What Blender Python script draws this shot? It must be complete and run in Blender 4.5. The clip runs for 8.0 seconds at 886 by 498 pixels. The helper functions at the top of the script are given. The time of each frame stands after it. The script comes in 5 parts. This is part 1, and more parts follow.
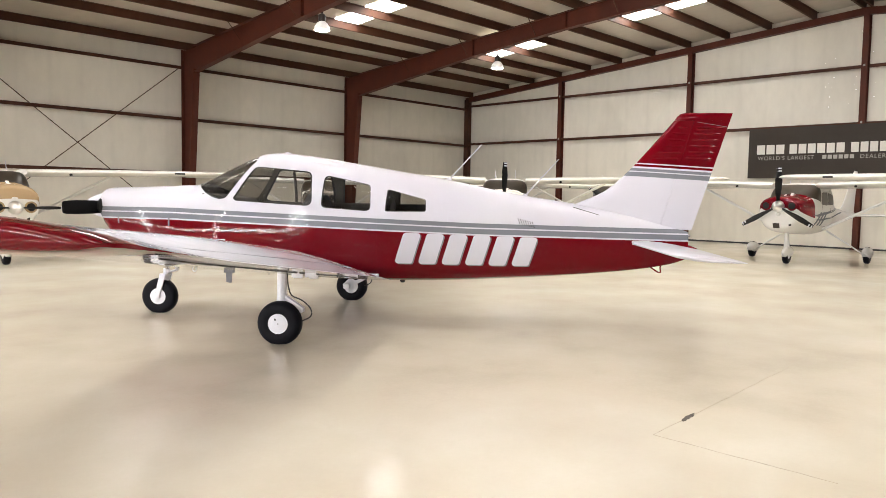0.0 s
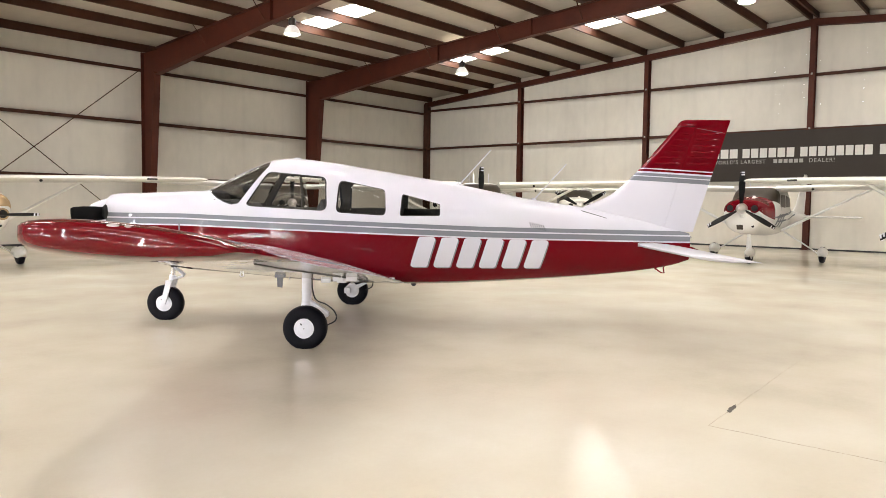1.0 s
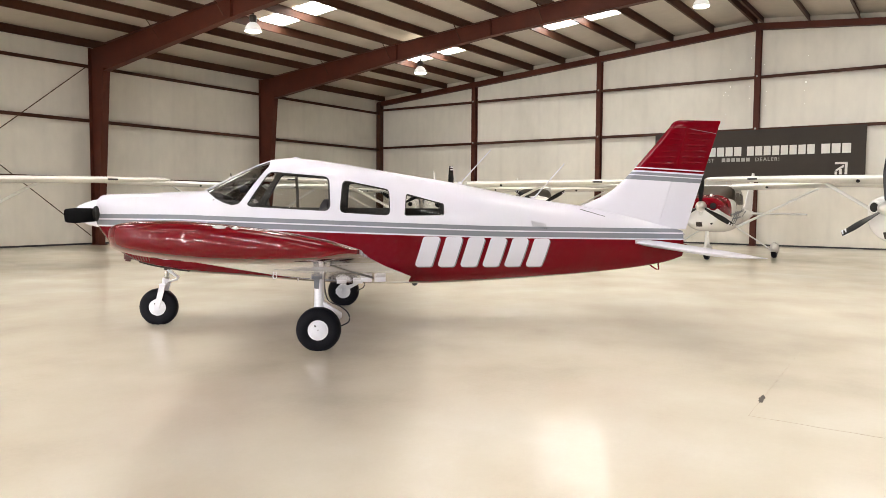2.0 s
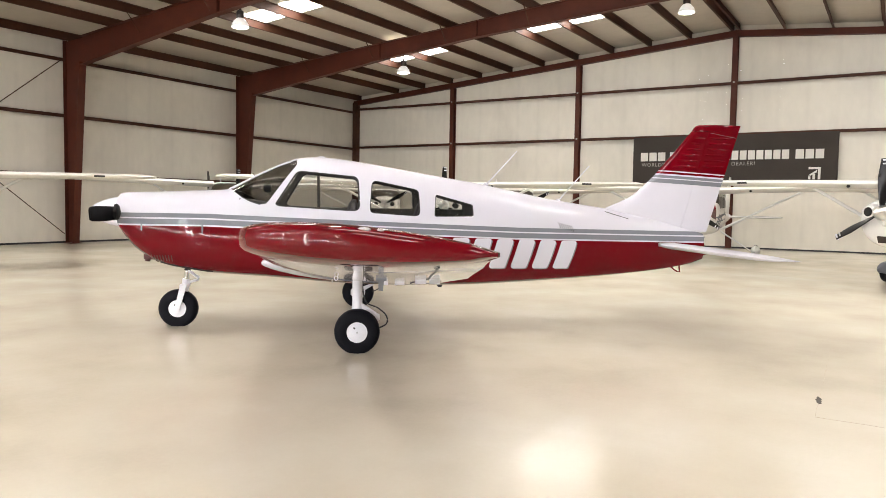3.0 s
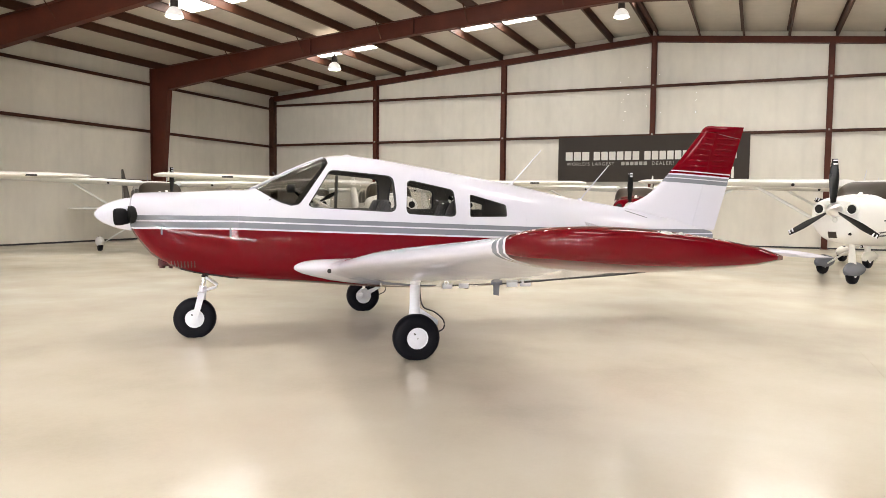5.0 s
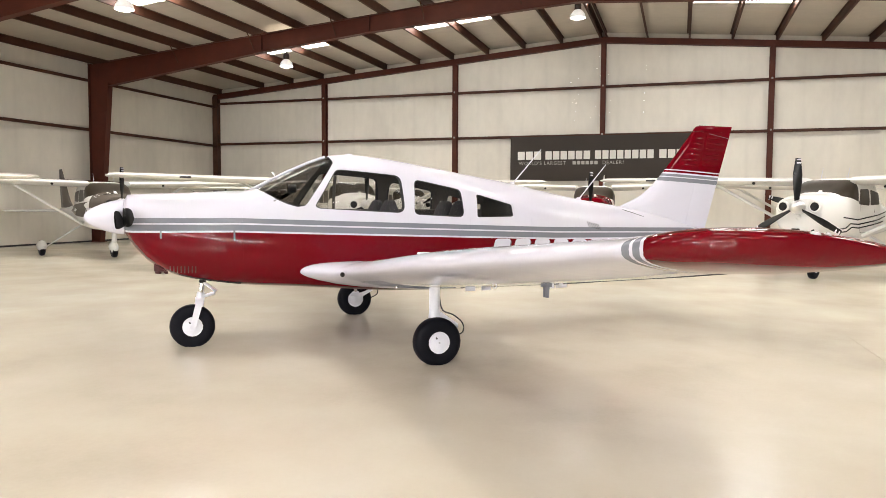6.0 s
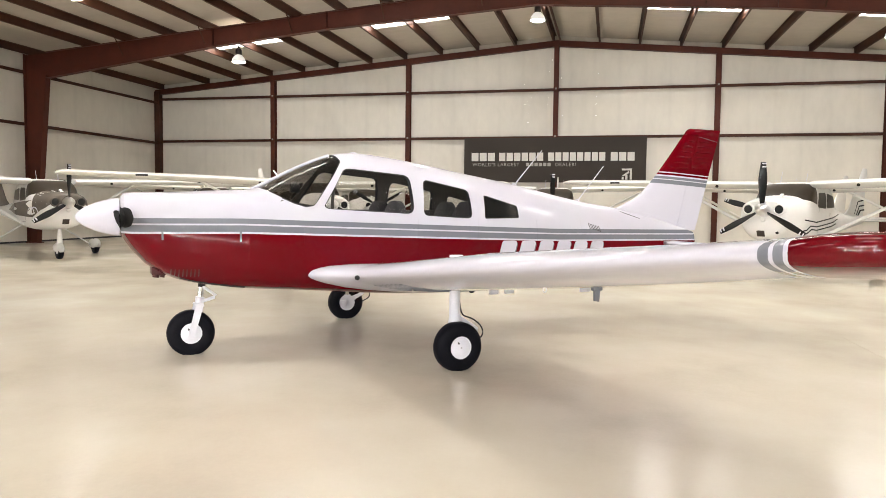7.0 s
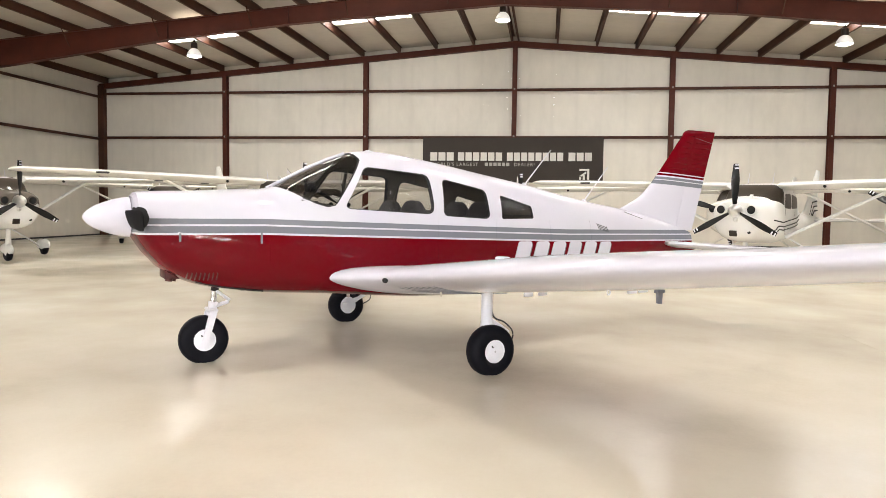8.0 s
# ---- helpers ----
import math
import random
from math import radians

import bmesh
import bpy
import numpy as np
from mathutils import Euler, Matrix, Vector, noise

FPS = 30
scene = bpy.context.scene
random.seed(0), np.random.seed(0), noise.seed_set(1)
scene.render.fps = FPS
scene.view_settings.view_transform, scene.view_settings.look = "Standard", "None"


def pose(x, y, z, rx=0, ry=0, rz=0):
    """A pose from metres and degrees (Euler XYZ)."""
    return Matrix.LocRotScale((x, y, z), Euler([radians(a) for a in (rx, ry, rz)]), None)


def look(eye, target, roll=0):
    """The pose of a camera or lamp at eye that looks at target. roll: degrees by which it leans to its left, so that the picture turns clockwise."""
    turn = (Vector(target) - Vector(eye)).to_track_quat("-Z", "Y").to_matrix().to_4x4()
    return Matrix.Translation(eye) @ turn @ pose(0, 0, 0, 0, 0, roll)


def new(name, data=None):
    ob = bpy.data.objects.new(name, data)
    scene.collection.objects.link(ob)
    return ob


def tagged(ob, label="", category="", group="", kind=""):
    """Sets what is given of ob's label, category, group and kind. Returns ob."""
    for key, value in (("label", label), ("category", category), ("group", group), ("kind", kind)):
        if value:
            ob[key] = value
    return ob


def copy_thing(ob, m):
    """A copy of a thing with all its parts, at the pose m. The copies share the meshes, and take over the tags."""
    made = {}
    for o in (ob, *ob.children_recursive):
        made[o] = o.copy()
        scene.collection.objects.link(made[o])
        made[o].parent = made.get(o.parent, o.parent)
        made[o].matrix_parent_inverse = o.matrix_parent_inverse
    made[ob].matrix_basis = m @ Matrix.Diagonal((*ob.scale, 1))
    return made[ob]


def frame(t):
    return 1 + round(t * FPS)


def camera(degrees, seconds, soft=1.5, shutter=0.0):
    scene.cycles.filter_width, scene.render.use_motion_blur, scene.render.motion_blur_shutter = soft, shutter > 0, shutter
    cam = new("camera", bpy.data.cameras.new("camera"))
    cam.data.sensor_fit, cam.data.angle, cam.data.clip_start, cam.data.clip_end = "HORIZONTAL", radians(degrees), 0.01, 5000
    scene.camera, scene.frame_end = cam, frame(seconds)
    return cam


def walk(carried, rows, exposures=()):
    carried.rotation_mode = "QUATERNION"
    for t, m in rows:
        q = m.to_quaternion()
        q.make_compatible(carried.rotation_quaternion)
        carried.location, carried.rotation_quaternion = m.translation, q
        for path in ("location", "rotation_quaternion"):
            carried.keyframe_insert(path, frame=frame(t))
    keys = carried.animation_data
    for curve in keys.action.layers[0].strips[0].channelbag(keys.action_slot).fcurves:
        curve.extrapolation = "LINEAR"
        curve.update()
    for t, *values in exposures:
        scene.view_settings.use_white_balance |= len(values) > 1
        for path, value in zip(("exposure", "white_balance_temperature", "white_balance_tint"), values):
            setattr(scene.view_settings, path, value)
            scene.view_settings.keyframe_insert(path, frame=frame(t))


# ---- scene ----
cam = camera(62.67, 8.0, soft=0.8)
# seconds, eye (x, y, z), yaw, pitch, roll
PATH = [
    (0.0, 0.909, 1.547, 1.423, -45.72, -3.94, -1.00),
    (0.5, 0.578, 1.756, 1.421, -48.05, -3.68, -0.88),
    (1.0, 0.290, 2.020, 1.414, -50.09, -3.55, -0.71),
    (1.5, 0.042, 2.291, 1.409, -51.87, -3.53, -0.48),
    (2.0, -0.162, 2.581, 1.409, -54.88, -3.56, -0.39),
    (2.2, -0.240, 2.710, 1.409, -55.72, -3.53, -0.52),
    (3.3, -0.655, 3.450, 1.409, -58.80, -3.50, -0.92),
    (3.5, -0.730, 3.591, 1.408, -59.43, -3.49, -0.86),
    (4.0, -0.881, 3.951, 1.403, -61.21, -3.44, -0.61),
    (4.5, -1.013, 4.331, 1.405, -63.86, -3.49, -0.70),
    (4.7, -1.055, 4.490, 1.405, -65.05, -3.50, -0.70),
    (5.8, -1.195, 5.350, 1.407, -70.75, -3.49, -0.30),
    (6.0, -1.216, 5.506, 1.407, -71.91, -3.50, -0.27),
    (6.5, -1.233, 5.872, 1.406, -75.38, -3.46, -0.20),
    (7.0, -1.239, 6.276, 1.403, -77.04, -3.40, -0.60),
    (7.5, -1.240, 6.665, 1.402, -79.89, -3.42, -0.60),
    (8.0, -1.215, 7.082, 1.401, -81.86, -3.39, -0.74),
]
walk(cam, [(t, pose(x, y, z, 90 + pitch, roll, yaw)) for t, x, y, z, yaw, pitch, roll in PATH])

# ---- sky, lamps and light ----
world = bpy.data.worlds.new("world")
scene.world = world
world.use_nodes = True
wn = world.node_tree.nodes
sky = wn.new("ShaderNodeTexSky")
sky.sky_type = "NISHITA"
sky.sun_disc = False
sky.sun_elevation = radians(48)
sky.sun_rotation = radians(200)
world.node_tree.links.new(sky.outputs[0], wn["Background"].inputs[0])
wn["Background"].inputs[1].default_value = 0.12
scene.view_settings.exposure = 0.0

LAMP_POWER, SKY_PANEL, DOOR_GLOW = 149.0, 23.0, 275.0
LAMP_COLOR, DAY_COLOR = (1.0, 0.94, 0.86), (1.0, 0.965, 0.93)

# ---- plan ----
GABLE_X, BACK_X = 27.35, -12.0        # inner faces of the end walls
SIDE_Y, OTHER_Y = 25.75, -8.9         # inner faces of the side walls
RIDGE_Y, BAY = 8.42, 5.87
EAVE_Z, SLOPE = 6.28, 0.0835          # underside of the purlins at the side wall, and the roof's pitch
FRAMES_X = [19.75, 12.75, 5.75, -1.25, -8.25]


def roof_z(y):
    return EAVE_Z + SLOPE * (SIDE_Y - RIDGE_Y - abs(y - RIDGE_Y))


# ---- materials ----
def nodes_of(name):
    m = bpy.data.materials.new(name)
    m.use_nodes = True
    t = m.node_tree
    return m, t, t.nodes["Principled BSDF"]


def noise_node(t, scale, detail=4.0, stretch=(1, 1, 1), rough=0.55):
    co = t.nodes.new("ShaderNodeTexCoord")
    mp = t.nodes.new("ShaderNodeMapping")
    mp.inputs["Scale"].default_value = stretch
    t.links.new(co.outputs["Object"], mp.inputs[0])
    n = t.nodes.new("ShaderNodeTexNoise")
    n.inputs["Scale"].default_value = scale
    n.inputs["Detail"].default_value = detail
    n.inputs["Roughness"].default_value = rough
    t.links.new(mp.outputs[0], n.inputs["Vector"])
    return n


def ramp_node(t, fac, stops, constant=False):
    r = t.nodes.new("ShaderNodeValToRGB")
    r.color_ramp.interpolation = "CONSTANT" if constant else "LINEAR"
    e = r.color_ramp.elements
    e[0].position, e[0].color = stops[0][0], (*stops[0][1], 1)
    e[1].position, e[1].color = stops[1][0], (*stops[1][1], 1)
    for p, c in stops[2:]:
        k = e.new(p)
        k.color = (*c, 1)
    t.links.new(fac, r.inputs[0])
    return r


def math_node(t, op, a, b=None):
    n = t.nodes.new("ShaderNodeMath")
    n.operation = op
    for i, v in enumerate((a, b)):
        if v is None:
            continue
        if isinstance(v, (int, float)):
            n.inputs[i].default_value = v
        else:
            t.links.new(v, n.inputs[i])
    return n.outputs[0]


def bump_node(t, bsdf, height, strength, distance):
    b = t.nodes.new("ShaderNodeBump")
    b.inputs["Strength"].default_value = strength
    b.inputs["Distance"].default_value = distance
    t.links.new(height, b.inputs["Height"])
    t.links.new(b.outputs[0], bsdf.inputs["Normal"])
    if bsdf.inputs["Coat Weight"].default_value > 0:
        t.links.new(b.outputs[0], bsdf.inputs["Coat Normal"])


def shade(c, k):
    return tuple(min(1.0, v * k) for v in c)


def surface(name, color, rough=0.5, metal=0.0, vary=0.12, scale=3.0, grain=60.0, bump=0.0, coat=0.0, stretch=(1, 1, 1), spec=0.5):
    """A surface with slow and fine variation of colour and gloss."""
    m, t, b = nodes_of(name)
    slow, fine = noise_node(t, scale, 3, stretch), noise_node(t, grain, 3, stretch)
    mix = math_node(t, "ADD", math_node(t, "MULTIPLY", slow.outputs[0], 0.7), math_node(t, "MULTIPLY", fine.outputs[0], 0.3))
    r = ramp_node(t, mix, [(0.3, shade(color, 1 - vary)), (0.7, shade(color, 1 + vary))])
    t.links.new(r.outputs[0], b.inputs["Base Color"])
    b.inputs["Metallic"].default_value = metal
    b.inputs["Specular IOR Level"].default_value = spec
    t.links.new(math_node(t, "ADD", math_node(t, "MULTIPLY", slow.outputs[0], 0.16 * rough + 0.02), 0.9 * rough), b.inputs["Roughness"])
    b.inputs["Coat Weight"].default_value = coat
    b.inputs["Coat Roughness"].default_value = 0.04
    if bump:
        bump_node(t, b, fine.outputs[0], bump, 0.004)
    return m


WHITE, RED, GREY = (0.605, 0.598, 0.672), (0.130, 0.0010, 0.0055), (0.192, 0.202, 0.232)


def paint(name, color, vary=0.03):
    return surface(name, color, 0.35, 0.0, vary, 1.5, 25, 0.0, 0.45, (1, 1, 1), 0.0)


white_paint = paint("white_gloss_paint", WHITE)
red_paint = paint("red_gloss_paint", RED, 0.08)
grey_paint = paint("silver_grey_paint", GREY, 0.05)
cream_paint = paint("cream_white_paint", (0.76, 0.74, 0.695))
ivory_paint = paint("ivory_white_paint", (0.74, 0.735, 0.72))
tan_paint = paint("tan_paint", (0.42, 0.30, 0.17))
black_paint = surface("black_satin_paint", (0.006, 0.006, 0.0065), 0.28, 0, 0.2, 6, 80, 0, 0, (1, 1, 1), 0.25)
gear_white = surface("white_gear_enamel", (0.76, 0.76, 0.82), 0.35, 0, 0.06, 9, 90, 0.05)
rubber = surface("tyre_rubber", (0.006, 0.006, 0.009), 0.6, 0, 0.25, 8, 120, 0.25, 0, (1, 1, 1), 0.12)
spinner_metal = surface("brushed_spinner_alloy", (0.80, 0.79, 0.78), 0.30, 1.0, 0.03, 4, 60)
matt_black = surface("matt_black_blade_paint", (0.006, 0.006, 0.0065), 0.65, 0, 0.2, 6, 80, 0, 0, (1, 1, 1), 0.04)
chrome = surface("polished_steel", (0.72, 0.72, 0.74), 0.12, 1.0, 0.04, 5, 60)
alloy = surface("dull_alloy", (0.50, 0.50, 0.52), 0.38, 1.0, 0.1, 8, 90)
steel_red = surface("red_oxide_steel", (0.074, 0.0175, 0.0085), 0.55, 0, 0.22, 1.8, 40, 0.10, 0.0, (1, 1, 1), 0.25)
steel_brown = surface("brown_primed_steel", (0.058, 0.021, 0.010), 0.6, 0, 0.28, 1.6, 35, 0.10, 0.0, (1, 1, 1), 0.25)
dark_trim = surface("dark_rubber_trim", (0.02, 0.02, 0.022), 0.55, 0, 0.2, 6, 70)
interior_grey = surface("grey_cabin_trim", (0.075, 0.068, 0.06), 0.75, 0, 0.2, 5, 90, 0.1)
seat_cloth = surface("charcoal_seat_leather", (0.035, 0.032, 0.034), 0.6, 0, 0.25, 6, 90, 0.2)
dark_hole = surface("dark_duct", (0.008, 0.008, 0.008), 0.8, 0, 0.2, 8, 60)
banner_vinyl = surface("charcoal_banner_vinyl", (0.046, 0.038, 0.032), 0.6, 0, 0.10, 0.9, 30, 0.03, 0.0, (1, 1, 1), 0.15)
banner_white = surface("white_banner_print", (0.62, 0.60, 0.56), 0.5, 0, 0.05, 3, 40)
banner_pale = surface("pale_grey_banner_print", (0.34, 0.32, 0.29), 0.5, 0, 0.05, 3, 40)
soot_red = surface("sooty_red_metal", (0.055, 0.010, 0.009), 0.5, 0.2, 0.4, 10, 60)
lamp_housing = surface("dark_lamp_housing", (0.05, 0.04, 0.035), 0.4, 0.6, 0.1, 8, 60)


def make_glass(name, tint, rough=0.0):
    m, t, b = nodes_of(name)
    b.inputs["Base Color"].default_value = (*tint, 1)
    b.inputs["Transmission Weight"].default_value = 1.0
    b.inputs["Roughness"].default_value = rough
    b.inputs["IOR"].default_value = 1.12
    return m


clear_glass = make_glass("acrylic_window", (0.84, 0.84, 0.83))
tinted_glass = make_glass("tinted_windshield", (0.46, 0.45, 0.44))
smoke_glass = surface("smoked_windshield", (0.036, 0.028, 0.020), 0.34, 0, 0.3, 2, 30, 0.0, 0.0, (1, 1, 1), 0.16)


def emitter(name, color, strength):
    m, t, b = nodes_of(name)
    b.inputs["Base Color"].default_value = (0.8, 0.8, 0.8, 1)
    b.inputs["Emission Color"].default_value = (*color, 1)
    b.inputs["Emission Strength"].default_value = strength
    return m


prism_glow = emitter("prismatic_glass", (1.0, 0.95, 0.88), 0.4)
bulb_glow = emitter("lamp_lens", (1.0, 0.93, 0.82), 22.0)
skylight_glow = emitter("translucent_skylight", DAY_COLOR, SKY_PANEL)
nav_lens = surface("clear_lens", (0.42, 0.40, 0.40), 0.08, 0, 0.05, 9, 60, 0, 1.0)


def floor_material():
    m, t, b = nodes_of("sealed_concrete")
    big, mid, fine = noise_node(t, 0.22, 4), noise_node(t, 0.9, 4), noise_node(t, 30, 3)
    mix = math_node(t, "ADD", math_node(t, "MULTIPLY", big.outputs[0], 0.5), math_node(t, "MULTIPLY", mid.outputs[0], 0.44))
    mix = math_node(t, "ADD", mix, math_node(t, "MULTIPLY", fine.outputs[0], 0.06))
    r = ramp_node(t, mix, [(0.33, (0.535, 0.482, 0.392)), (0.46, (0.632, 0.576, 0.473)), (0.56, (0.672, 0.624, 0.523)), (0.68, (0.728, 0.690, 0.604))])
    t.links.new(r.outputs[0], b.inputs["Base Color"])
    wet = noise_node(t, 0.8, 5)
    t.links.new(math_node(t, "ADD", math_node(t, "MULTIPLY", wet.outputs[0], 0.15), 0.125), b.inputs["Roughness"])
    b.inputs["Specular IOR Level"].default_value = 0.3
    bump_node(t, b, mid.outputs[0], 0.03, 0.01)
    return m


def liner_material(name, color, seam, roof=False):
    """White vinyl-faced insulation: faint seams, sags and grime."""
    m, t, b = nodes_of(name)
    co = t.nodes.new("ShaderNodeTexCoord")
    sep = t.nodes.new("ShaderNodeSeparateXYZ")
    t.links.new(co.outputs["Object"], sep.inputs[0])
    along = sep.outputs[0] if roof else math_node(t, "ADD", sep.outputs[0], sep.outputs[1])
    wave = math_node(t, "SINE", math_node(t, "MULTIPLY", along, 2 * math.pi / seam))
    line = math_node(t, "POWER", math_node(t, "ABSOLUTE", wave), 30.0)
    slow, fine = noise_node(t, 0.5, 4, (1, 1, 0.6)), noise_node(t, 4.0, 5, (1.0, 1.0, 0.45))
    mix = math_node(t, "ADD", math_node(t, "MULTIPLY", slow.outputs[0], 0.7), math_node(t, "MULTIPLY", fine.outputs[0], 0.3))
    mix = math_node(t, "SUBTRACT", mix, math_node(t, "MULTIPLY", line, 0.06))
    r = ramp_node(t, mix, [(0.3, shade(color, 0.86)), (0.7, shade(color, 1.06))])
    t.links.new(r.outputs[0], b.inputs["Base Color"])
    b.inputs["Roughness"].default_value = 0.42
    bump_node(t, b, mix, 0.25, 0.02)
    return m


concrete = floor_material()
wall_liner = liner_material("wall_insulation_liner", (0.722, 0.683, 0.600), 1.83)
# same white vinyl as the walls; the roof's dimness is painted into this colour
shaded_roof_liner = liner_material("shaded_roof_insulation", (0.515, 0.460, 0.380), 2.44, True)


def livery():
    """White over grey bands over red, along a line that sinks slowly towards the tail."""
    m, t, b = nodes_of("fuselage_livery")
    co = t.nodes.new("ShaderNodeTexCoord")
    sep = t.nodes.new("ShaderNodeSeparateXYZ")
    t.links.new(co.outputs["Object"], sep.inputs[0])
    s, z = sep.outputs[0], sep.outputs[2]
    fall = math_node(t, "MULTIPLY", math_node(t, "MAXIMUM", math_node(t, "SUBTRACT", s, 0.4), 0.0), 0.032)
    back = math_node(t, "MULTIPLY", math_node(t, "MAXIMUM", math_node(t, "SUBTRACT", s, 3.8), 0.0), 0.018)
    d = math_node(t, "SUBTRACT", math_node(t, "ADD", math_node(t, "ADD", z, fall), -1.138), back)
    d = math_node(t, "MULTIPLY", math_node(t, "ADD", d, 0.1), 4.0)
    r = ramp_node(t, d, [(0.0, RED), (0.4, WHITE), (0.468, GREY), (0.692, WHITE), (0.752, GREY), (0.935, WHITE)], True)
    n = noise_node(t, 2.0, 3)
    mixc = t.nodes.new("ShaderNodeMix")
    mixc.data_type = "RGBA"
    mixc.blend_type = "MULTIPLY"
    mixc.inputs[0].default_value = 0.08
    t.links.new(r.outputs[0], mixc.inputs[6])
    t.links.new(n.outputs[1], mixc.inputs[7])
    t.links.new(mixc.outputs[2], b.inputs["Base Color"])
    b.inputs["Roughness"].default_value = 0.4
    b.inputs["Specular IOR Level"].default_value = 0.0
    b.inputs["Coat Weight"].default_value = 0.6
    b.inputs["Coat IOR"].default_value = 1.4
    b.inputs["Coat Roughness"].default_value = 0.04
    rip = noise_node(t, 7.0, 3)
    bump_node(t, b, rip.outputs[0], 0.15, 0.01)
    return m


def fin_livery():
    m, t, b = nodes_of("fin_livery")
    co = t.nodes.new("ShaderNodeTexCoord")
    sep = t.nodes.new("ShaderNodeSeparateXYZ")
    t.links.new(co.outputs["Object"], sep.inputs[0])
    d = math_node(t, "ADD", sep.outputs[2], math_node(t, "MULTIPLY", math_node(t, "SUBTRACT", sep.outputs[0], 5.55), 0.049))
    d = math_node(t, "MULTIPLY", math_node(t, "ADD", d, -1.661), 2.5)
    r = ramp_node(t, d, [(0.0, WHITE), (0.125, GREY), (0.25, WHITE), (0.275, GREY), (0.355, WHITE), (0.40, RED), (0.465, WHITE), (0.5, RED)], True)
    t.links.new(r.outputs[0], b.inputs["Base Color"])
    b.inputs["Roughness"].default_value = 0.25
    b.inputs["Specular IOR Level"].default_value = 0.0
    b.inputs["Coat IOR"].default_value = 1.4
    b.inputs["Coat Weight"].default_value = 0.5
    b.inputs["Coat Roughness"].default_value = 0.04
    rip = noise_node(t, 5, 2)
    bump_node(t, b, rip.outputs[0], 0.10, 0.01)
    return m


def wing_livery():
    """White wing with grey bands and a red tip; Object y runs to the wing's root side."""
    m, t, b = nodes_of("wing_livery")
    co = t.nodes.new("ShaderNodeTexCoord")
    sep = t.nodes.new("ShaderNodeSeparateXYZ")
    t.links.new(co.outputs["Object"], sep.inputs[0])
    span = math_node(t, "ABSOLUTE", sep.outputs[1])
    d = math_node(t, "ADD", span, math_node(t, "MULTIPLY", math_node(t, "SUBTRACT", sep.outputs[0], 1.5), 0.28))
    d = math_node(t, "MULTIPLY", math_node(t, "ADD", d, -4.72), 1.0)
    r = ramp_node(t, d, [(0.0, WHITE), (0.362, GREY), (0.408, WHITE), (0.428, GREY), (0.472, WHITE), (0.49, (0.112, 0.0014, 0.005))], True)
    t.links.new(r.outputs[0], b.inputs["Base Color"])
    b.inputs["Roughness"].default_value = 0.24
    b.inputs["Specular IOR Level"].default_value = 0.0
    b.inputs["Coat IOR"].default_value = 1.4
    b.inputs["Coat Weight"].default_value = 0.85
    b.inputs["Coat Roughness"].default_value = 0.045
    rip = noise_node(t, 6.0, 3)
    bump_node(t, b, rip.outputs[0], 0.11, 0.01)
    return m


body_paint, fin_paint, wing_paint = livery(), fin_livery(), wing_livery()


# ---- mesh helpers ----
def finish(name, bm, material, parent=None, label="", smooth=None, double=0.0):
    bmesh.ops.recalc_face_normals(bm, faces=bm.faces)
    me = bpy.data.meshes.new(name)
    bm.to_mesh(me)
    bm.free()
    for mt in (material if isinstance(material, (list, tuple)) else [material]):
        me.materials.append(mt)
    if smooth is not None:
        me.shade_smooth()
        me.set_sharp_from_angle(angle=radians(smooth))
    ob = new(name, me)
    if parent is not None:
        ob.parent = parent
    if label:
        ob["label"] = label
    return ob


def part(name, bm, material, parent, label="", smooth=40):
    return finish(name, bm, material, parent, label, smooth)


def empty(name, m=None, label="", category="", group="", kind=""):
    ob = new(name)
    ob.empty_display_size = 0.2
    if m is not None:
        ob.matrix_basis = m
    return tagged(ob, label, category, group, kind)


def add_box(bm, x0, x1, y0, y1, z0, z1, bevel=0.0, turn=None):
    r = bmesh.ops.create_cube(bm, size=1.0)
    vs = r["verts"]
    for v in vs:
        v.co = Vector(((x0 + x1) / 2 + v.co.x * (x1 - x0), (y0 + y1) / 2 + v.co.y * (y1 - y0), (z0 + z1) / 2 + v.co.z * (z1 - z0)))
    if bevel:
        es = list({e for v in vs for e in v.link_edges})
        r = bmesh.ops.bevel(bm, geom=es, offset=bevel, segments=2, affect="EDGES", profile=0.5)
        vs = list({v for f in r["faces"] for v in f.verts} | {v for v in vs if v.is_valid})
    if turn is not None:
        bmesh.ops.transform(bm, matrix=turn, verts=[v for v in vs if v.is_valid])
    return bm


def box(x0, x1, y0, y1, z0, z1, bevel=0.0):
    return add_box(bmesh.new(), x0, x1, y0, y1, z0, z1, bevel)


def loft(bm, rings, cap0=True, cap1=True, closed=True):
    rows = [[bm.verts.new(p) for p in ring] for ring in rings]
    n = len(rings[0])
    for a, b in zip(rows, rows[1:]):
        for i in range(n if closed else n - 1):
            j = (i + 1) % n
            bm.faces.new((a[i], a[j], b[j], b[i]))
    if closed and cap0:
        bm.faces.new(rows[0][::-1])
    if closed and cap1:
        bm.faces.new(rows[-1])
    return bm


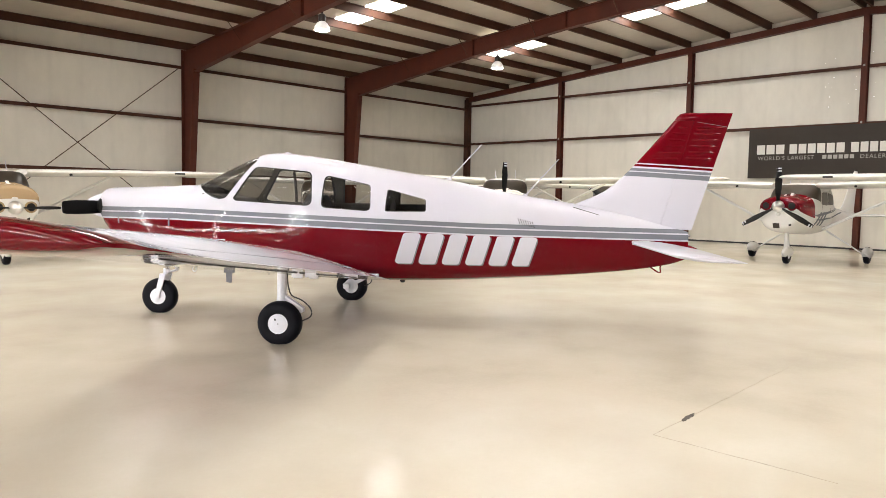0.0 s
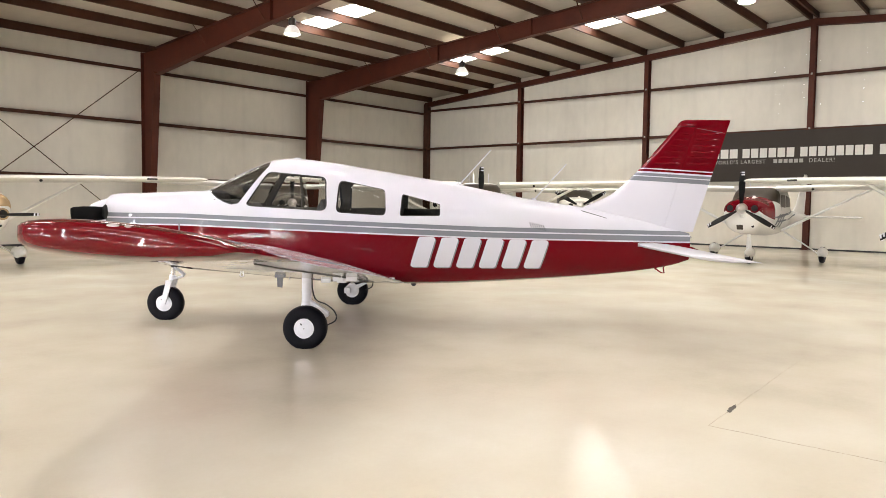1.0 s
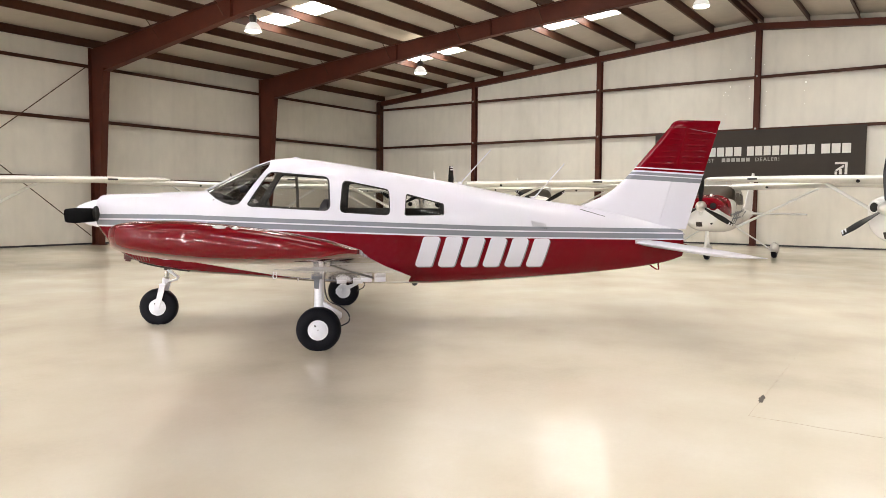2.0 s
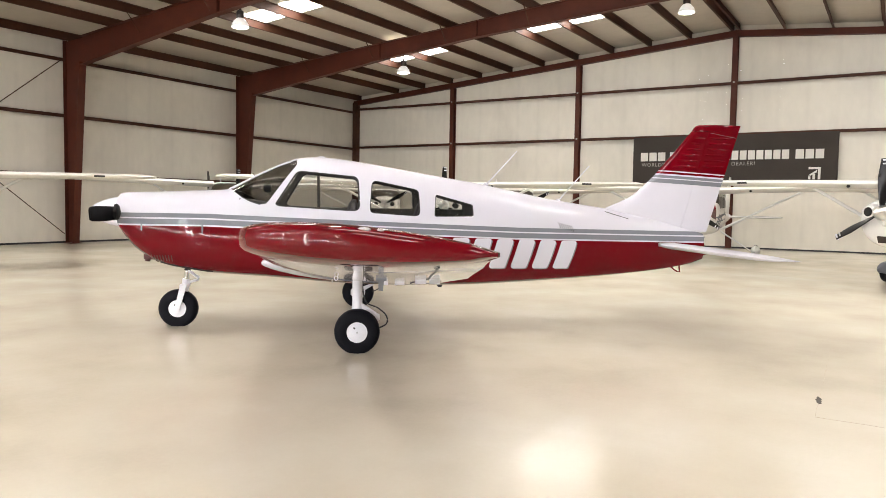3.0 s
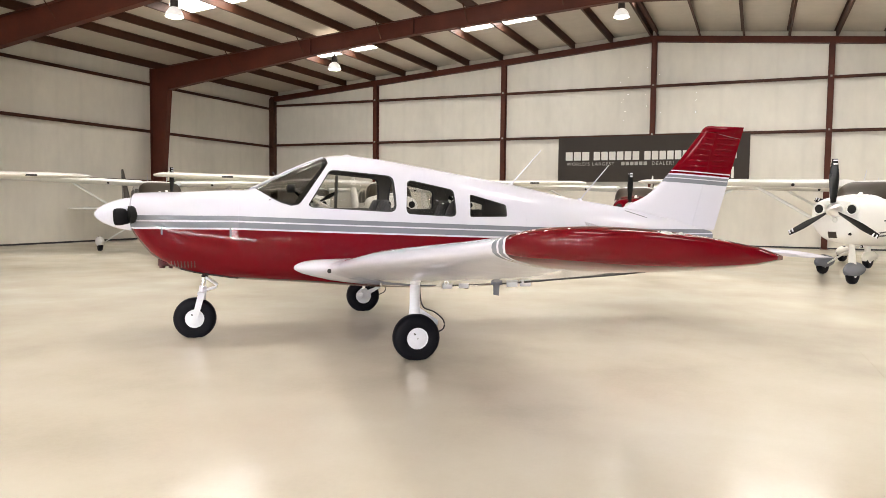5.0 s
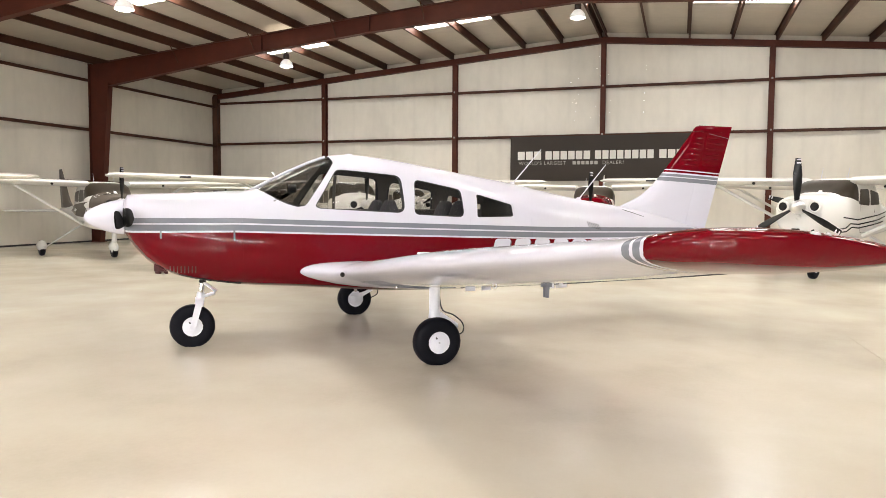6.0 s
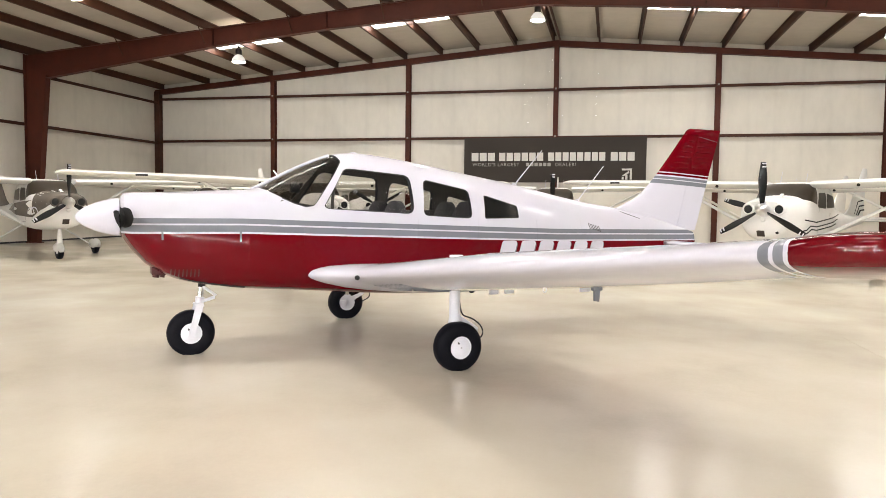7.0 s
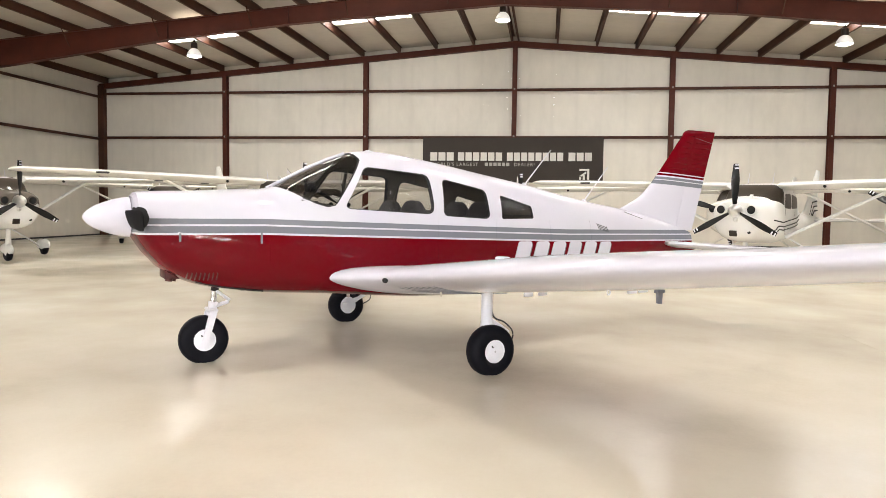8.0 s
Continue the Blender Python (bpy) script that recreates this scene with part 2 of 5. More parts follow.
def tube(bm, points, radius, seg=10, flat=1.0):
    """A round rod along points; radius one number or one a point."""
    pts = [Vector(p) for p in points]
    rings = []
    for i, p in enumerate(pts):
        d = (pts[min(i + 1, len(pts) - 1)] - pts[max(i - 1, 0)]).normalized()
        side = d.cross(Vector((0, 0, 1)))
        side = side.normalized() if side.length > 1e-3 else Vector((1, 0, 0))
        up = side.cross(d).normalized()
        r = radius[i] if isinstance(radius, (list, tuple)) else radius
        rings.append([p + side * math.cos(2 * math.pi * k / seg) * r + up * math.sin(2 * math.pi * k / seg) * r * flat for k in range(seg)])
    return loft(bm, rings)


def lathe(bm, profile, axis="Z", centre=(0, 0, 0), seg=32):
    """profile: (radius, height) along the axis; closed where the radius is 0."""
    c = Vector(centre)
    rings = []
    for r, h in profile:
        ring = []
        for k in range(seg):
            a, b = math.cos(2 * math.pi * k / seg) * max(r, 1e-4), math.sin(2 * math.pi * k / seg) * max(r, 1e-4)
            ring.append(c + Vector({"Z": (a, b, h), "X": (h, a, b), "Y": (a, h, b)}[axis]))
        rings.append(ring)
    ring_shape = profile[0][0] > 1e-3 and profile[-1][0] > 1e-3
    return loft(bm, rings + rings[:1] if ring_shape else rings, not ring_shape, not ring_shape)


def interp(table, s):
    """Smooth reading of rows (s, values...)."""
    if s <= table[0][0]:
        return table[0][1:]
    if s >= table[-1][0]:
        return table[-1][1:]
    for i in range(len(table) - 1):
        a, b = table[i], table[i + 1]
        if a[0] <= s <= b[0]:
            p, q = table[max(i - 1, 0)], table[min(i + 2, len(table) - 1)]
            h = b[0] - a[0]
            u = (s - a[0]) / h
            out = []
            for k in range(1, len(a)):
                d = (b[k] - a[k]) / h
                d0 = (b[k] - p[k]) / (b[0] - p[0]) if i > 0 else d
                d1 = (q[k] - a[k]) / (q[0] - a[0]) if i + 2 < len(table) else d
                if d * d0 <= 0:
                    d0 = 0
                if d * d1 <= 0:
                    d1 = 0
                out.append((2 * u**3 - 3 * u**2 + 1) * a[k] + (u**3 - 2 * u**2 + u) * h * d0 + (3 * u**2 - 2 * u**3) * b[k] + (u**3 - u**2) * h * d1)
            return tuple(out)


def half_width(table, s, z, inset=0.0):
    zb, zt, w, zw, nt, nb = interp(table, s)
    zb, zt, w = zb + inset, zt - inset, w - inset
    h, n = (zt - zw, nt) if z > zw else (zw - zb, nb)
    u = min(1.0, abs(z - zw) / h)
    return w * max(0.0, 1 - u**n) ** (1 / n)


def hull_ring(table, s, seg=48, inset=0.0):
    zb, zt, w, zw, nt, nb = interp(table, s)
    zb, zt, w = zb + inset, zt - inset, max(w - inset, 0.004)
    ring = []
    for k in range(seg):
        a = 2 * math.pi * (k + 0.5) / seg
        c, sn = math.cos(a), math.sin(a)
        h, n = (zt - zw, nt) if sn > 0 else (zw - zb, nb)
        ring.append((s, w * math.copysign(abs(c) ** (2 / n), c), zw + h * math.copysign(abs(sn) ** (2 / n), sn)))
    return ring


def round_poly(points, radius, seg=5):
    """The outline of a polygon with rounded corners."""
    out = []
    n = len(points)
    for i in range(n):
        p, a, b = Vector(points[i]), Vector(points[i - 1]), Vector(points[(i + 1) % n])
        u, v = (a - p).normalized(), (b - p).normalized()
        half = math.acos(max(-1, min(1, u.dot(v)))) / 2
        r = radius[i] if isinstance(radius, (list, tuple)) else radius
        d = min(r / math.tan(half), (a - p).length * 0.48, (b - p).length * 0.48)
        p0, p1 = p + u * d, p + v * d
        for k in range(seg + 1):
            f = k / seg
            out.append((p0 * (1 - f) ** 2 + p * 2 * f * (1 - f) + p1 * f**2)[:2])
    return out


def dense(outline, step=0.03):
    """The outline with points added along its long edges."""
    out = []
    for i, p in enumerate(outline):
        a, b = Vector(p), Vector(outline[(i + 1) % len(outline)])
        n = max(1, math.ceil((b - a).length / step))
        out += [tuple(a.lerp(b, k / n)) for k in range(n)]
    return out


def prism(outline, y0, y1):
    """A side-view outline (s, z) drawn out along y."""
    return loft(bmesh.new(), [[(s, y, z) for s, z in outline] for y in (y0, y1)])


def carve(ob, cutters, mode="DIFFERENCE"):
    """Bakes boolean cuts into the mesh of ob and removes the cutters."""
    for c in cutters:
        mod = ob.modifiers.new("cut", "BOOLEAN")
        mod.object, mod.operation, mod.solver = c, mode, "EXACT"
        mod.material_mode = "TRANSFER"
    dg = bpy.context.evaluated_depsgraph_get()
    dg.update()
    me = bpy.data.meshes.new_from_object(ob.evaluated_get(dg))
    ob.modifiers.clear()
    old = ob.data
    ob.data = me
    me.name = old.name
    for c in cutters:
        bpy.data.objects.remove(c)
    return ob


AIRFOIL = [(0.0, 0.0), (0.004, 0.16), (0.02, 0.33), (0.05, 0.5), (0.1, 0.68), (0.2, 0.9), (0.32, 1.0), (0.45, 0.97), (0.6, 0.78), (0.75, 0.5), (0.88, 0.24), (1.0, 0.015)]


def foil(x0, x1, thick, lower=0.7):
    """Points (x, z) round an airfoil from leading edge x0 to trailing edge x1; thick: its upper half height."""
    up = [(x0 + (x1 - x0) * u, v * thick) for u, v in AIRFOIL]
    low = [(x0 + (x1 - x0) * u, -v * thick * lower) for u, v in AIRFOIL[1:]]
    return up + low[::-1]


# ---- the hangar ----
def structure(name, bm, material, label="", category="", smooth=None):
    return tagged(finish(name, bm, material, None, "", smooth), label, category, "", "structure")


structure("floor", box(BACK_X - 0.3, GABLE_X + 0.3, OTHER_Y - 0.3, SIDE_Y + 0.3, -0.3, 0.0), concrete, "glossy cream sealed concrete hangar floor", "floor")
g = box(-600, 600, -600, 600, -0.6, -0.305)
structure("ground", g, surface("pale_apron", (0.30, 0.29, 0.27), 0.8, 0, 0.15, 0.2, 8), "pale concrete apron round the hangar", "ground")


def gable_wall(name, x0, x1, label, hole=None):
    """An end wall under the roof's pitch; hole: (y0, y1, z1) of a door opening."""
    bm = bmesh.new()
    top = lambda y: roof_z(y) + 0.22
    if hole is None:
        ys = [OTHER_Y - 0.3, RIDGE_Y, SIDE_Y + 0.3]
        ring = [(y, -0.3) for y in ys] + [(y, top(y)) for y in ys[::-1]]
        loft(bm, [[(x, y, z) for y, z in ring] for x in (x0, x1)])
    else:
        y0, y1, z1 = hole
        for ring in ([(OTHER_Y - 0.3, -0.3), (y0, -0.3), (y0, top(y0)), (OTHER_Y - 0.3, top(OTHER_Y - 0.3))],
                     [(y1, -0.3), (SIDE_Y + 0.3, -0.3), (SIDE_Y + 0.3, top(SIDE_Y + 0.3)), (y1, top(y1))],
                     [(y0, z1), (RIDGE_Y, z1), (y1, z1), (y1, top(y1)), (RIDGE_Y, top(RIDGE_Y)), (y0, top(y0))]):
            loft(bm, [[(x, y, z) for y, z in ring] for x in (x0, x1)])
    return structure(name, bm, wall_liner, label, "wall")


gable_wall("wall_east", GABLE_X, GABLE_X + 0.25, "white vinyl-faced insulated gable wall of the hangar")
DOOR = (-4.0, 20.8, 5.2)
gable_wall("wall_west", BACK_X - 0.25, BACK_X, "white hangar front wall round a wide open doorway", DOOR)
structure("wall_north", box(BACK_X, GABLE_X, SIDE_Y, SIDE_Y + 0.25, -0.3, EAVE_Z + 0.2), wall_liner, "white vinyl-faced insulated side wall", "wall")
structure("wall_south", box(BACK_X, GABLE_X, OTHER_Y - 0.25, OTHER_Y, -0.3, EAVE_Z + 0.2), wall_liner, "white vinyl-faced insulated side wall", "wall")
for name, b in (("baseboard_east", (GABLE_X - 0.03, GABLE_X - 0.002, OTHER_Y, SIDE_Y, 0.0, 0.055)), ("baseboard_north", (BACK_X, GABLE_X - 0.04, SIDE_Y - 0.03, SIDE_Y - 0.002, 0.0, 0.055))):
    structure(name, box(*b), dark_trim, "dark base angle along the foot of the wall", "baseboard")

# roof liner: vinyl-faced blanket that sags a little between the purlins, in one mesh with both pitches
DECK, STEP = 0.25, 1.468
bm = bmesh.new()
xs = [BACK_X - 0.25 + 0.61 * i for i in range(int((GABLE_X - BACK_X + 0.45) / 0.61) + 2)]
for side, wall in ((1, SIDE_Y + 0.3), (-1, OTHER_Y - 0.3)):
    ys = [0.0, 0.10]
    while ys[-1] + STEP < abs(wall - RIDGE_Y):
        ys += [ys[-1] + STEP * q for q in (0.25, 0.5, 0.75, 1.0)]
    ys.append(abs(wall - RIDGE_Y))
    sag = [0.0, 0.0] + [(0.026, 0.036, 0.026, 0.0)[i % 4] for i in range(len(ys) - 3)] + [0.0]
    rows = []
    for d, low in zip(ys, sag):
        y = RIDGE_Y + side * d
        rows.append([bm.verts.new((x, y, roof_z(y) + DECK - low * (0.75 + 0.25 * math.sin(x * 2.1 + d)))) for x in xs])
    lid = [[bm.verts.new((x, RIDGE_Y + side * d, roof_z(RIDGE_Y + side * d) + DECK + 0.06)) for x in xs] for d in (0.0, ys[-1])]
    for a, b in list(zip(rows, rows[1:])) + [(lid[0], lid[1])]:
        for i in range(len(xs) - 1):
            bm.faces.new((a[i], a[i + 1], b[i + 1], b[i]))
structure("ceiling", bm, shaded_roof_liner, "white vinyl-faced roof insulation, shade painted into its colour, over brown purlins", "ceiling", 60)


def sloped_bar(bm, x0, x1, y0, y1, depth0, depth1, drop=0.0):
    """A beam under the roof between y0 and y1, x0 to x1 wide, with its depths at both ends."""
    ring = [(y0, roof_z(y0) - drop), (y1, roof_z(y1) - drop), (y1, roof_z(y1) - drop - depth1), (y0, roof_z(y0) - drop - depth0)]
    return loft(bm, [[(x, y, z) for y, z in ring] for x in (x0, x1)])


def rigid_frame(x, name="steel_frame"):
    """One tapered portal frame: two columns and two rafters of welded plate."""
    f = empty(name, pose(0, 0, 0), "red-oxide welded steel portal frame with tapered columns", "steel frame", "portal frames", "structure")
    for sgn, wall in ((1, SIDE_Y), (-1, OTHER_Y)):
        yin = wall - sgn * 0.20
        c = bmesh.new()
        top = roof_z(wall - sgn * 0.5)
        w0, w1 = 0.36, 0.86
        # web
        ring = [(yin, 0.0), (yin - sgn * w0, 0.0), (yin - sgn * w1, top - 0.72), (yin - sgn * w1, top - 0.0), (yin, top - 0.02)]
        loft(c, [[(px, y, z) for y, z in ring] for px in (x - 0.008, x + 0.008)])
        # flanges
        ring = [(yin, 0.0), (yin, top), (yin - sgn * 0.016, top), (yin - sgn * 0.016, 0.0)]
        loft(c, [[(px, y, z) for y, z in ring] for px in (x - 0.115, x + 0.115)])
        ring = [(yin - sgn * w0, 0.0), (yin - sgn * w1, top - 0.72), (yin - sgn * (w1 + 0.018), top - 0.72), (yin - sgn * (w0 + 0.018), 0.0)]
        loft(c, [[(px, y, z) for y, z in ring] for px in (x - 0.115, x + 0.115)])
        add_box(c, x - 0.17, x + 0.17, min(yin, yin - sgn * 0.42), max(yin, yin - sgn * 0.42), 0.0, 0.022)
        part("column", c, steel_red, f, smooth=None)
        r = bmesh.new()
        ya = yin - sgn * w1
        stops = [(ya, 0.84), (wall - sgn * 7.2, 0.56), (wall - sgn * 11.0, 0.50), (RIDGE_Y, 0.62)]
        for (p, d0), (q, d1) in zip(stops, stops[1:]):
            sloped_bar(r, x - 0.008, x + 0.008, p, q, d0, d1)
            sloped_bar(r, x - 0.11, x + 0.11, p, q, 0.016, 0.016)
            ring = [(p, roof_z(p) - d0), (q, roof_z(q) - d1), (q, roof_z(q) - d1 - 0.018), (p, roof_z(p) - d0 - 0.018)]
            loft(r, [[(px, y, z) for y, z in ring] for px in (x - 0.11, x + 0.11)])
            add_box(r, x - 0.11, x + 0.11, q - 0.012, q + 0.012, roof_z(q) - d1, roof_z(q) - 0.01)
        part("rafter", r, steel_red, f, smooth=None)
    return f


for fx in FRAMES_X:
    rigid_frame(fx)

# gable rafter and posts
e = empty("gable_frame", pose(0, 0, 0), "red-oxide steel gable rafter and wind posts on the end wall", "steel frame", "", "structure")
r = bmesh.new()
for p, q in ((SIDE_Y - 0.02, RIDGE_Y), (RIDGE_Y, OTHER_Y + 0.02)):
    sloped_bar(r, GABLE_X - 0.20, GABLE_X - 0.005, p, q, 0.22, 0.22, -0.02)
part("rafter", r, steel_red, e, smooth=None)
for k in range(-1, 4):
    y = RIDGE_Y + (k - 1) * BAY if k > -1 else -3.08
    c = bmesh.new()
    h = roof_z(y) - 0.2
    add_box(c, GABLE_X - 0.26, GABLE_X - 0.245, y - 0.09, y + 0.09, 0, h)
    add_box(c, GABLE_X - 0.245, GABLE_X - 0.03, y - 0.006, y + 0.006, 0, h)
    add_box(c, GABLE_X - 0.03, GABLE_X - 0.012, y - 0.09, y + 0.09, 0, h)
    add_box(c, GABLE_X - 0.30, GABLE_X - 0.008, y - 0.13, y + 0.13, 0, 0.02)
    part("post", c, steel_red, e, smooth=None)
    for z in (4.12, 5.93):
        part("clip", box(GABLE_X - 0.275, GABLE_X - 0.262, y - 0.03, y + 0.03, z - 0.045, z + 0.02, 0.004), banner_pale, e, "pale bolted clip plate")
c = bmesh.new()
add_box(c, GABLE_X - 0.26, GABLE_X - 0.01, SIDE_Y - 0.26, SIDE_Y - 0.01, 0, EAVE_Z - 0.05, 0.006)
part("corner_post", c, steel_brown, e, smooth=None)

# purlins: Z sections along the building
for side in (1, -1):
    for k in range(12):
        d = 0.10 + k * STEP
        y = RIDGE_Y + side * d
        if k == 11:
            y = (SIDE_Y - 0.35) if side > 0 else (OTHER_Y + 0.35)
        z = roof_z(y)
        bm = bmesh.new()
        add_box(bm, BACK_X, GABLE_X - 0.01, y - 0.005, y + 0.005, z + 0.004, z + DECK - 0.006)
        add_box(bm, BACK_X, GABLE_X - 0.01, y, y + side * 0.065, z + 0.004, z + 0.012)
        add_box(bm, BACK_X, GABLE_X - 0.01, y - side * 0.065, y, z + DECK - 0.014, z + DECK - 0.006)
        structure("purlin", bm, steel_brown, "brown primed steel purlin under the roof", "purlin")

# girts: horizontal rails on the walls
for z in (4.12, 5.93):
    bm = bmesh.new()
    add_box(bm, GABLE_X - 0.21, GABLE_X - 0.004, OTHER_Y + 0.02, SIDE_Y - 0.27, z - 0.004, z + 0.004)
    add_box(bm, GABLE_X - 0.215, GABLE_X - 0.205, OTHER_Y + 0.02, SIDE_Y - 0.27, z - 0.105, z + 0.004)
    structure("girt", bm, steel_brown, "brown primed steel girt along the wall", "girt")
for wall, sgn in ((SIDE_Y, 1), (OTHER_Y, -1)):
    for z in (2.2, 4.05, 5.78):
        bm = bmesh.new()
        y0, y1 = sorted((wall - sgn * 0.19, wall - sgn * 0.004))
        add_box(bm, BACK_X + 0.02, GABLE_X - 0.27, y0, y1, z - 0.004, z + 0.004)
        yf = wall - sgn * 0.19
        add_box(bm, BACK_X + 0.02, GABLE_X - 0.27, yf - 0.005, yf + 0.005, z - 0.105, z + 0.004)
        structure("girt", bm, steel_brown, "brown primed steel girt along the wall", "girt")

# rod bracing in one bay of the side wall, and short stays between rafters and purlins
brace = empty("cross_brace", pose(0, 0, 0), "thin steel rod cross bracing on the side wall", "bracing", "", "structure")
for a, b in (((12.55, 5.72), (5.95, 0.27)), ((5.95, 5.60), (12.55, 0.30))):
    part("rod", tube(bmesh.new(), [(a[0], SIDE_Y - 0.30, a[1]), (b[0], SIDE_Y - 0.30, b[1])], 0.014, 8), steel_brown, brace)
for fx in FRAMES_X[:3]:
    for side in (1, -1):
        for k in (1, 3, 5, 7, 9):
            y = RIDGE_Y + side * (0.10 + k * STEP)
            for sgn in (-1, 1):
                stay = tube(bmesh.new(), [(fx + sgn * 0.10, y, roof_z(y) - 0.47), (fx + sgn * 0.52, y, roof_z(y) + 0.02)], 0.020, 6, 0.4)
                structure("flange_brace", stay, steel_brown, "short steel stay between a rafter and a purlin", "bracing")

# skylights: translucent sheets between purlins
def skylight(xa, xb, ya, yb):
    bm = bmesh.new()
    ring = [(ya, roof_z(ya) + DECK - 0.034), (yb, roof_z(yb) + DECK - 0.034), (yb, roof_z(yb) + DECK - 0.018), (ya, roof_z(ya) + DECK - 0.018)]
    loft(bm, [[(x, y, z) for y, z in ring] for x in (xa, xb)])
    structure("skylight", bm, skylight_glow, "bright translucent skylight sheet in the roof", "skylight")


def purlin_y(side, k):
    return RIDGE_Y + side * (0.10 + k * STEP)


for xa in (22.05, 15.05, 8.05, 1.05, -5.95):
    skylight(xa + 0.3, xa + 0.9, RIDGE_Y - 0.085, RIDGE_Y + 0.085)
    for side, k in ((1, 2), (1, 3), (1, 6), (1, 7), (-1, 2), (-1, 3), (-1, 6), (-1, 7)):
        a, b = sorted((purlin_y(side, k), purlin_y(side, k + 1)))
        skylight(xa, xa + 0.92, a + 0.09, b - 0.09)


# high-bay lamps
def high_bay(name="high_bay_lamp"):
    h = empty(name, pose(0, 0, 0), "dark high-bay lamp with a bright glass reflector", "lamp", "high-bay lamps under the roof")
    part("housing", lathe(bmesh.new(), [(0, 0.50), (0.03, 0.50), (0.035, 0.44), (0.085, 0.42), (0.10, 0.38), (0.10, 0.24), (0.085, 0.22), (0, 0.22)], seg=20), lamp_housing, h)
    part("hook", tube(bmesh.new(), [(0, 0, 0.49), (0, 0, 0.56), (0.02, 0, 0.60), (0, 0, 0.66), (0, 0, 1.19)], 0.012, 8), lamp_housing, h)
    part("reflector", lathe(bmesh.new(), [(0.09, 0.23), (0.14, 0.19), (0.20, 0.10), (0.225, 0.0), (0.215, 0.0), (0.19, 0.095), (0.13, 0.18), (0.085, 0.215)], seg=28), prism_glow, h, "glowing ribbed glass reflector")
    part("lens", lathe(bmesh.new(), [(0, -0.045), (0.10, -0.035), (0.17, -0.015), (0.21, 0.004), (0.10, 0.012), (0, 0.014)], seg=28), bulb_glow, h, "glowing prismatic glass lens")
    return h


lamp_spots = [(20.4, 18.05), (20.4, 8.48), (20.4, -0.9), (13.0, 18.05), (13.0, 8.48), (13.0, -0.9), (5.8, 8.48), (-1.4, 8.48), (-8.6, 18.05), (-8.6, 8.48), (-8.6, -0.9)]
LAMP_SHARE = {(13.0, 18.05): 0.68, (20.4, 18.05): 0.4, (13.0, 8.48): 0.85, (20.4, 8.48): 0.85, (20.4, -0.9): 0.6, (5.8, 8.48): 0.38, (-1.4, 8.48): 0.2, (-8.6, 18.05): 0.1, (-8.6, 8.48): 0.35}  # invented outputs, tuned lamp by lamp to balance brightness across the hangar
first_lamp = high_bay()
for i, (lx, ly) in enumerate(lamp_spots):
    z = roof_z(ly) - 0.98 if abs(ly - RIDGE_Y) > 2 else roof_z(ly) - 0.90
    m = pose(lx, ly, z)
    if i == 0:
        first_lamp.matrix_basis = m
    else:
        copy_thing(first_lamp, m)
    ld = bpy.data.lights.new("high_bay_light", "AREA")
    ld.shape, ld.size, ld.energy, ld.color, ld.spread = "DISK", 0.40, LAMP_POWER * LAMP_SHARE.get((lx, ly), 1.0), LAMP_COLOR, radians(140)
    lo = new("high_bay_light", ld)
    lo.matrix_basis = pose(lx, ly, z - 0.06)
    if lx > 10 and (lx, ly) != (13.0, 18.05):  # the glass reflector also throws some light up to the roof
        up = bpy.data.lights.new("high_bay_uplight", "AREA")
        up.shape, up.size, up.energy, up.color = "DISK", 0.36, 11.0, (1.0, 0.86, 0.70)
        new("high_bay_uplight", up).matrix_basis = pose(lx, ly, z + 0.52, 180)

# sliding doors close the front; daylight comes through the gaps over, under and between the leaves
door_paint = surface("cream_door_sheet", (0.60, 0.57, 0.50), 0.5, 0, 0.1, 0.8, 30, 0.05)
LEAVES, GAP, TOP_GAP, FOOT_GAP = 5, 0.08, 0.09, 0.04
leaf_w = (DOOR[1] - DOOR[0] - GAP * (LEAVES + 1)) / LEAVES
for i in range(LEAVES):
    y0 = DOOR[0] + GAP + i * (leaf_w + GAP)
    bm = box(BACK_X + 0.06, BACK_X + 0.12, y0, y0 + leaf_w, FOOT_GAP, DOOR[2] - TOP_GAP)
    for k in range(7):
        yk = y0 + 0.05 + k * (leaf_w - 0.2) / 6
        add_box(bm, BACK_X + 0.12, BACK_X + 0.20, yk, yk + 0.10, FOOT_GAP, DOOR[2] - TOP_GAP)
    structure("door_%d" % (i + 1), bm, door_paint, "tall cream sliding hangar door leaf, shut", "door")


def gap_light(y0, y1, z0, z1):
    ld = bpy.data.lights.new("doorway_daylight", "AREA")
    ld.shape, ld.size, ld.size_y, ld.color = "RECTANGLE", y1 - y0, z1 - z0, (0.97, 0.97, 1.0)
    ld.energy = DOOR_GLOW * math.pi * (y1 - y0) * (z1 - z0)
    c = (BACK_X + 0.02, (y0 + y1) / 2, (z0 + z1) / 2)
    new("doorway_daylight", ld).matrix_basis = look(c, (c[0] + 5, c[1], c[2]))


gap_light(DOOR[0], DOOR[1], DOOR[2] - TOP_GAP, DOOR[2])
gap_light(DOOR[0], DOOR[1], 0.004, FOOT_GAP)
for i in range(LEAVES + 1):
    y0 = DOOR[0] + i * (leaf_w + GAP)
    gap_light(y0, y0 + GAP, FOOT_GAP, DOOR[2] - TOP_GAP)

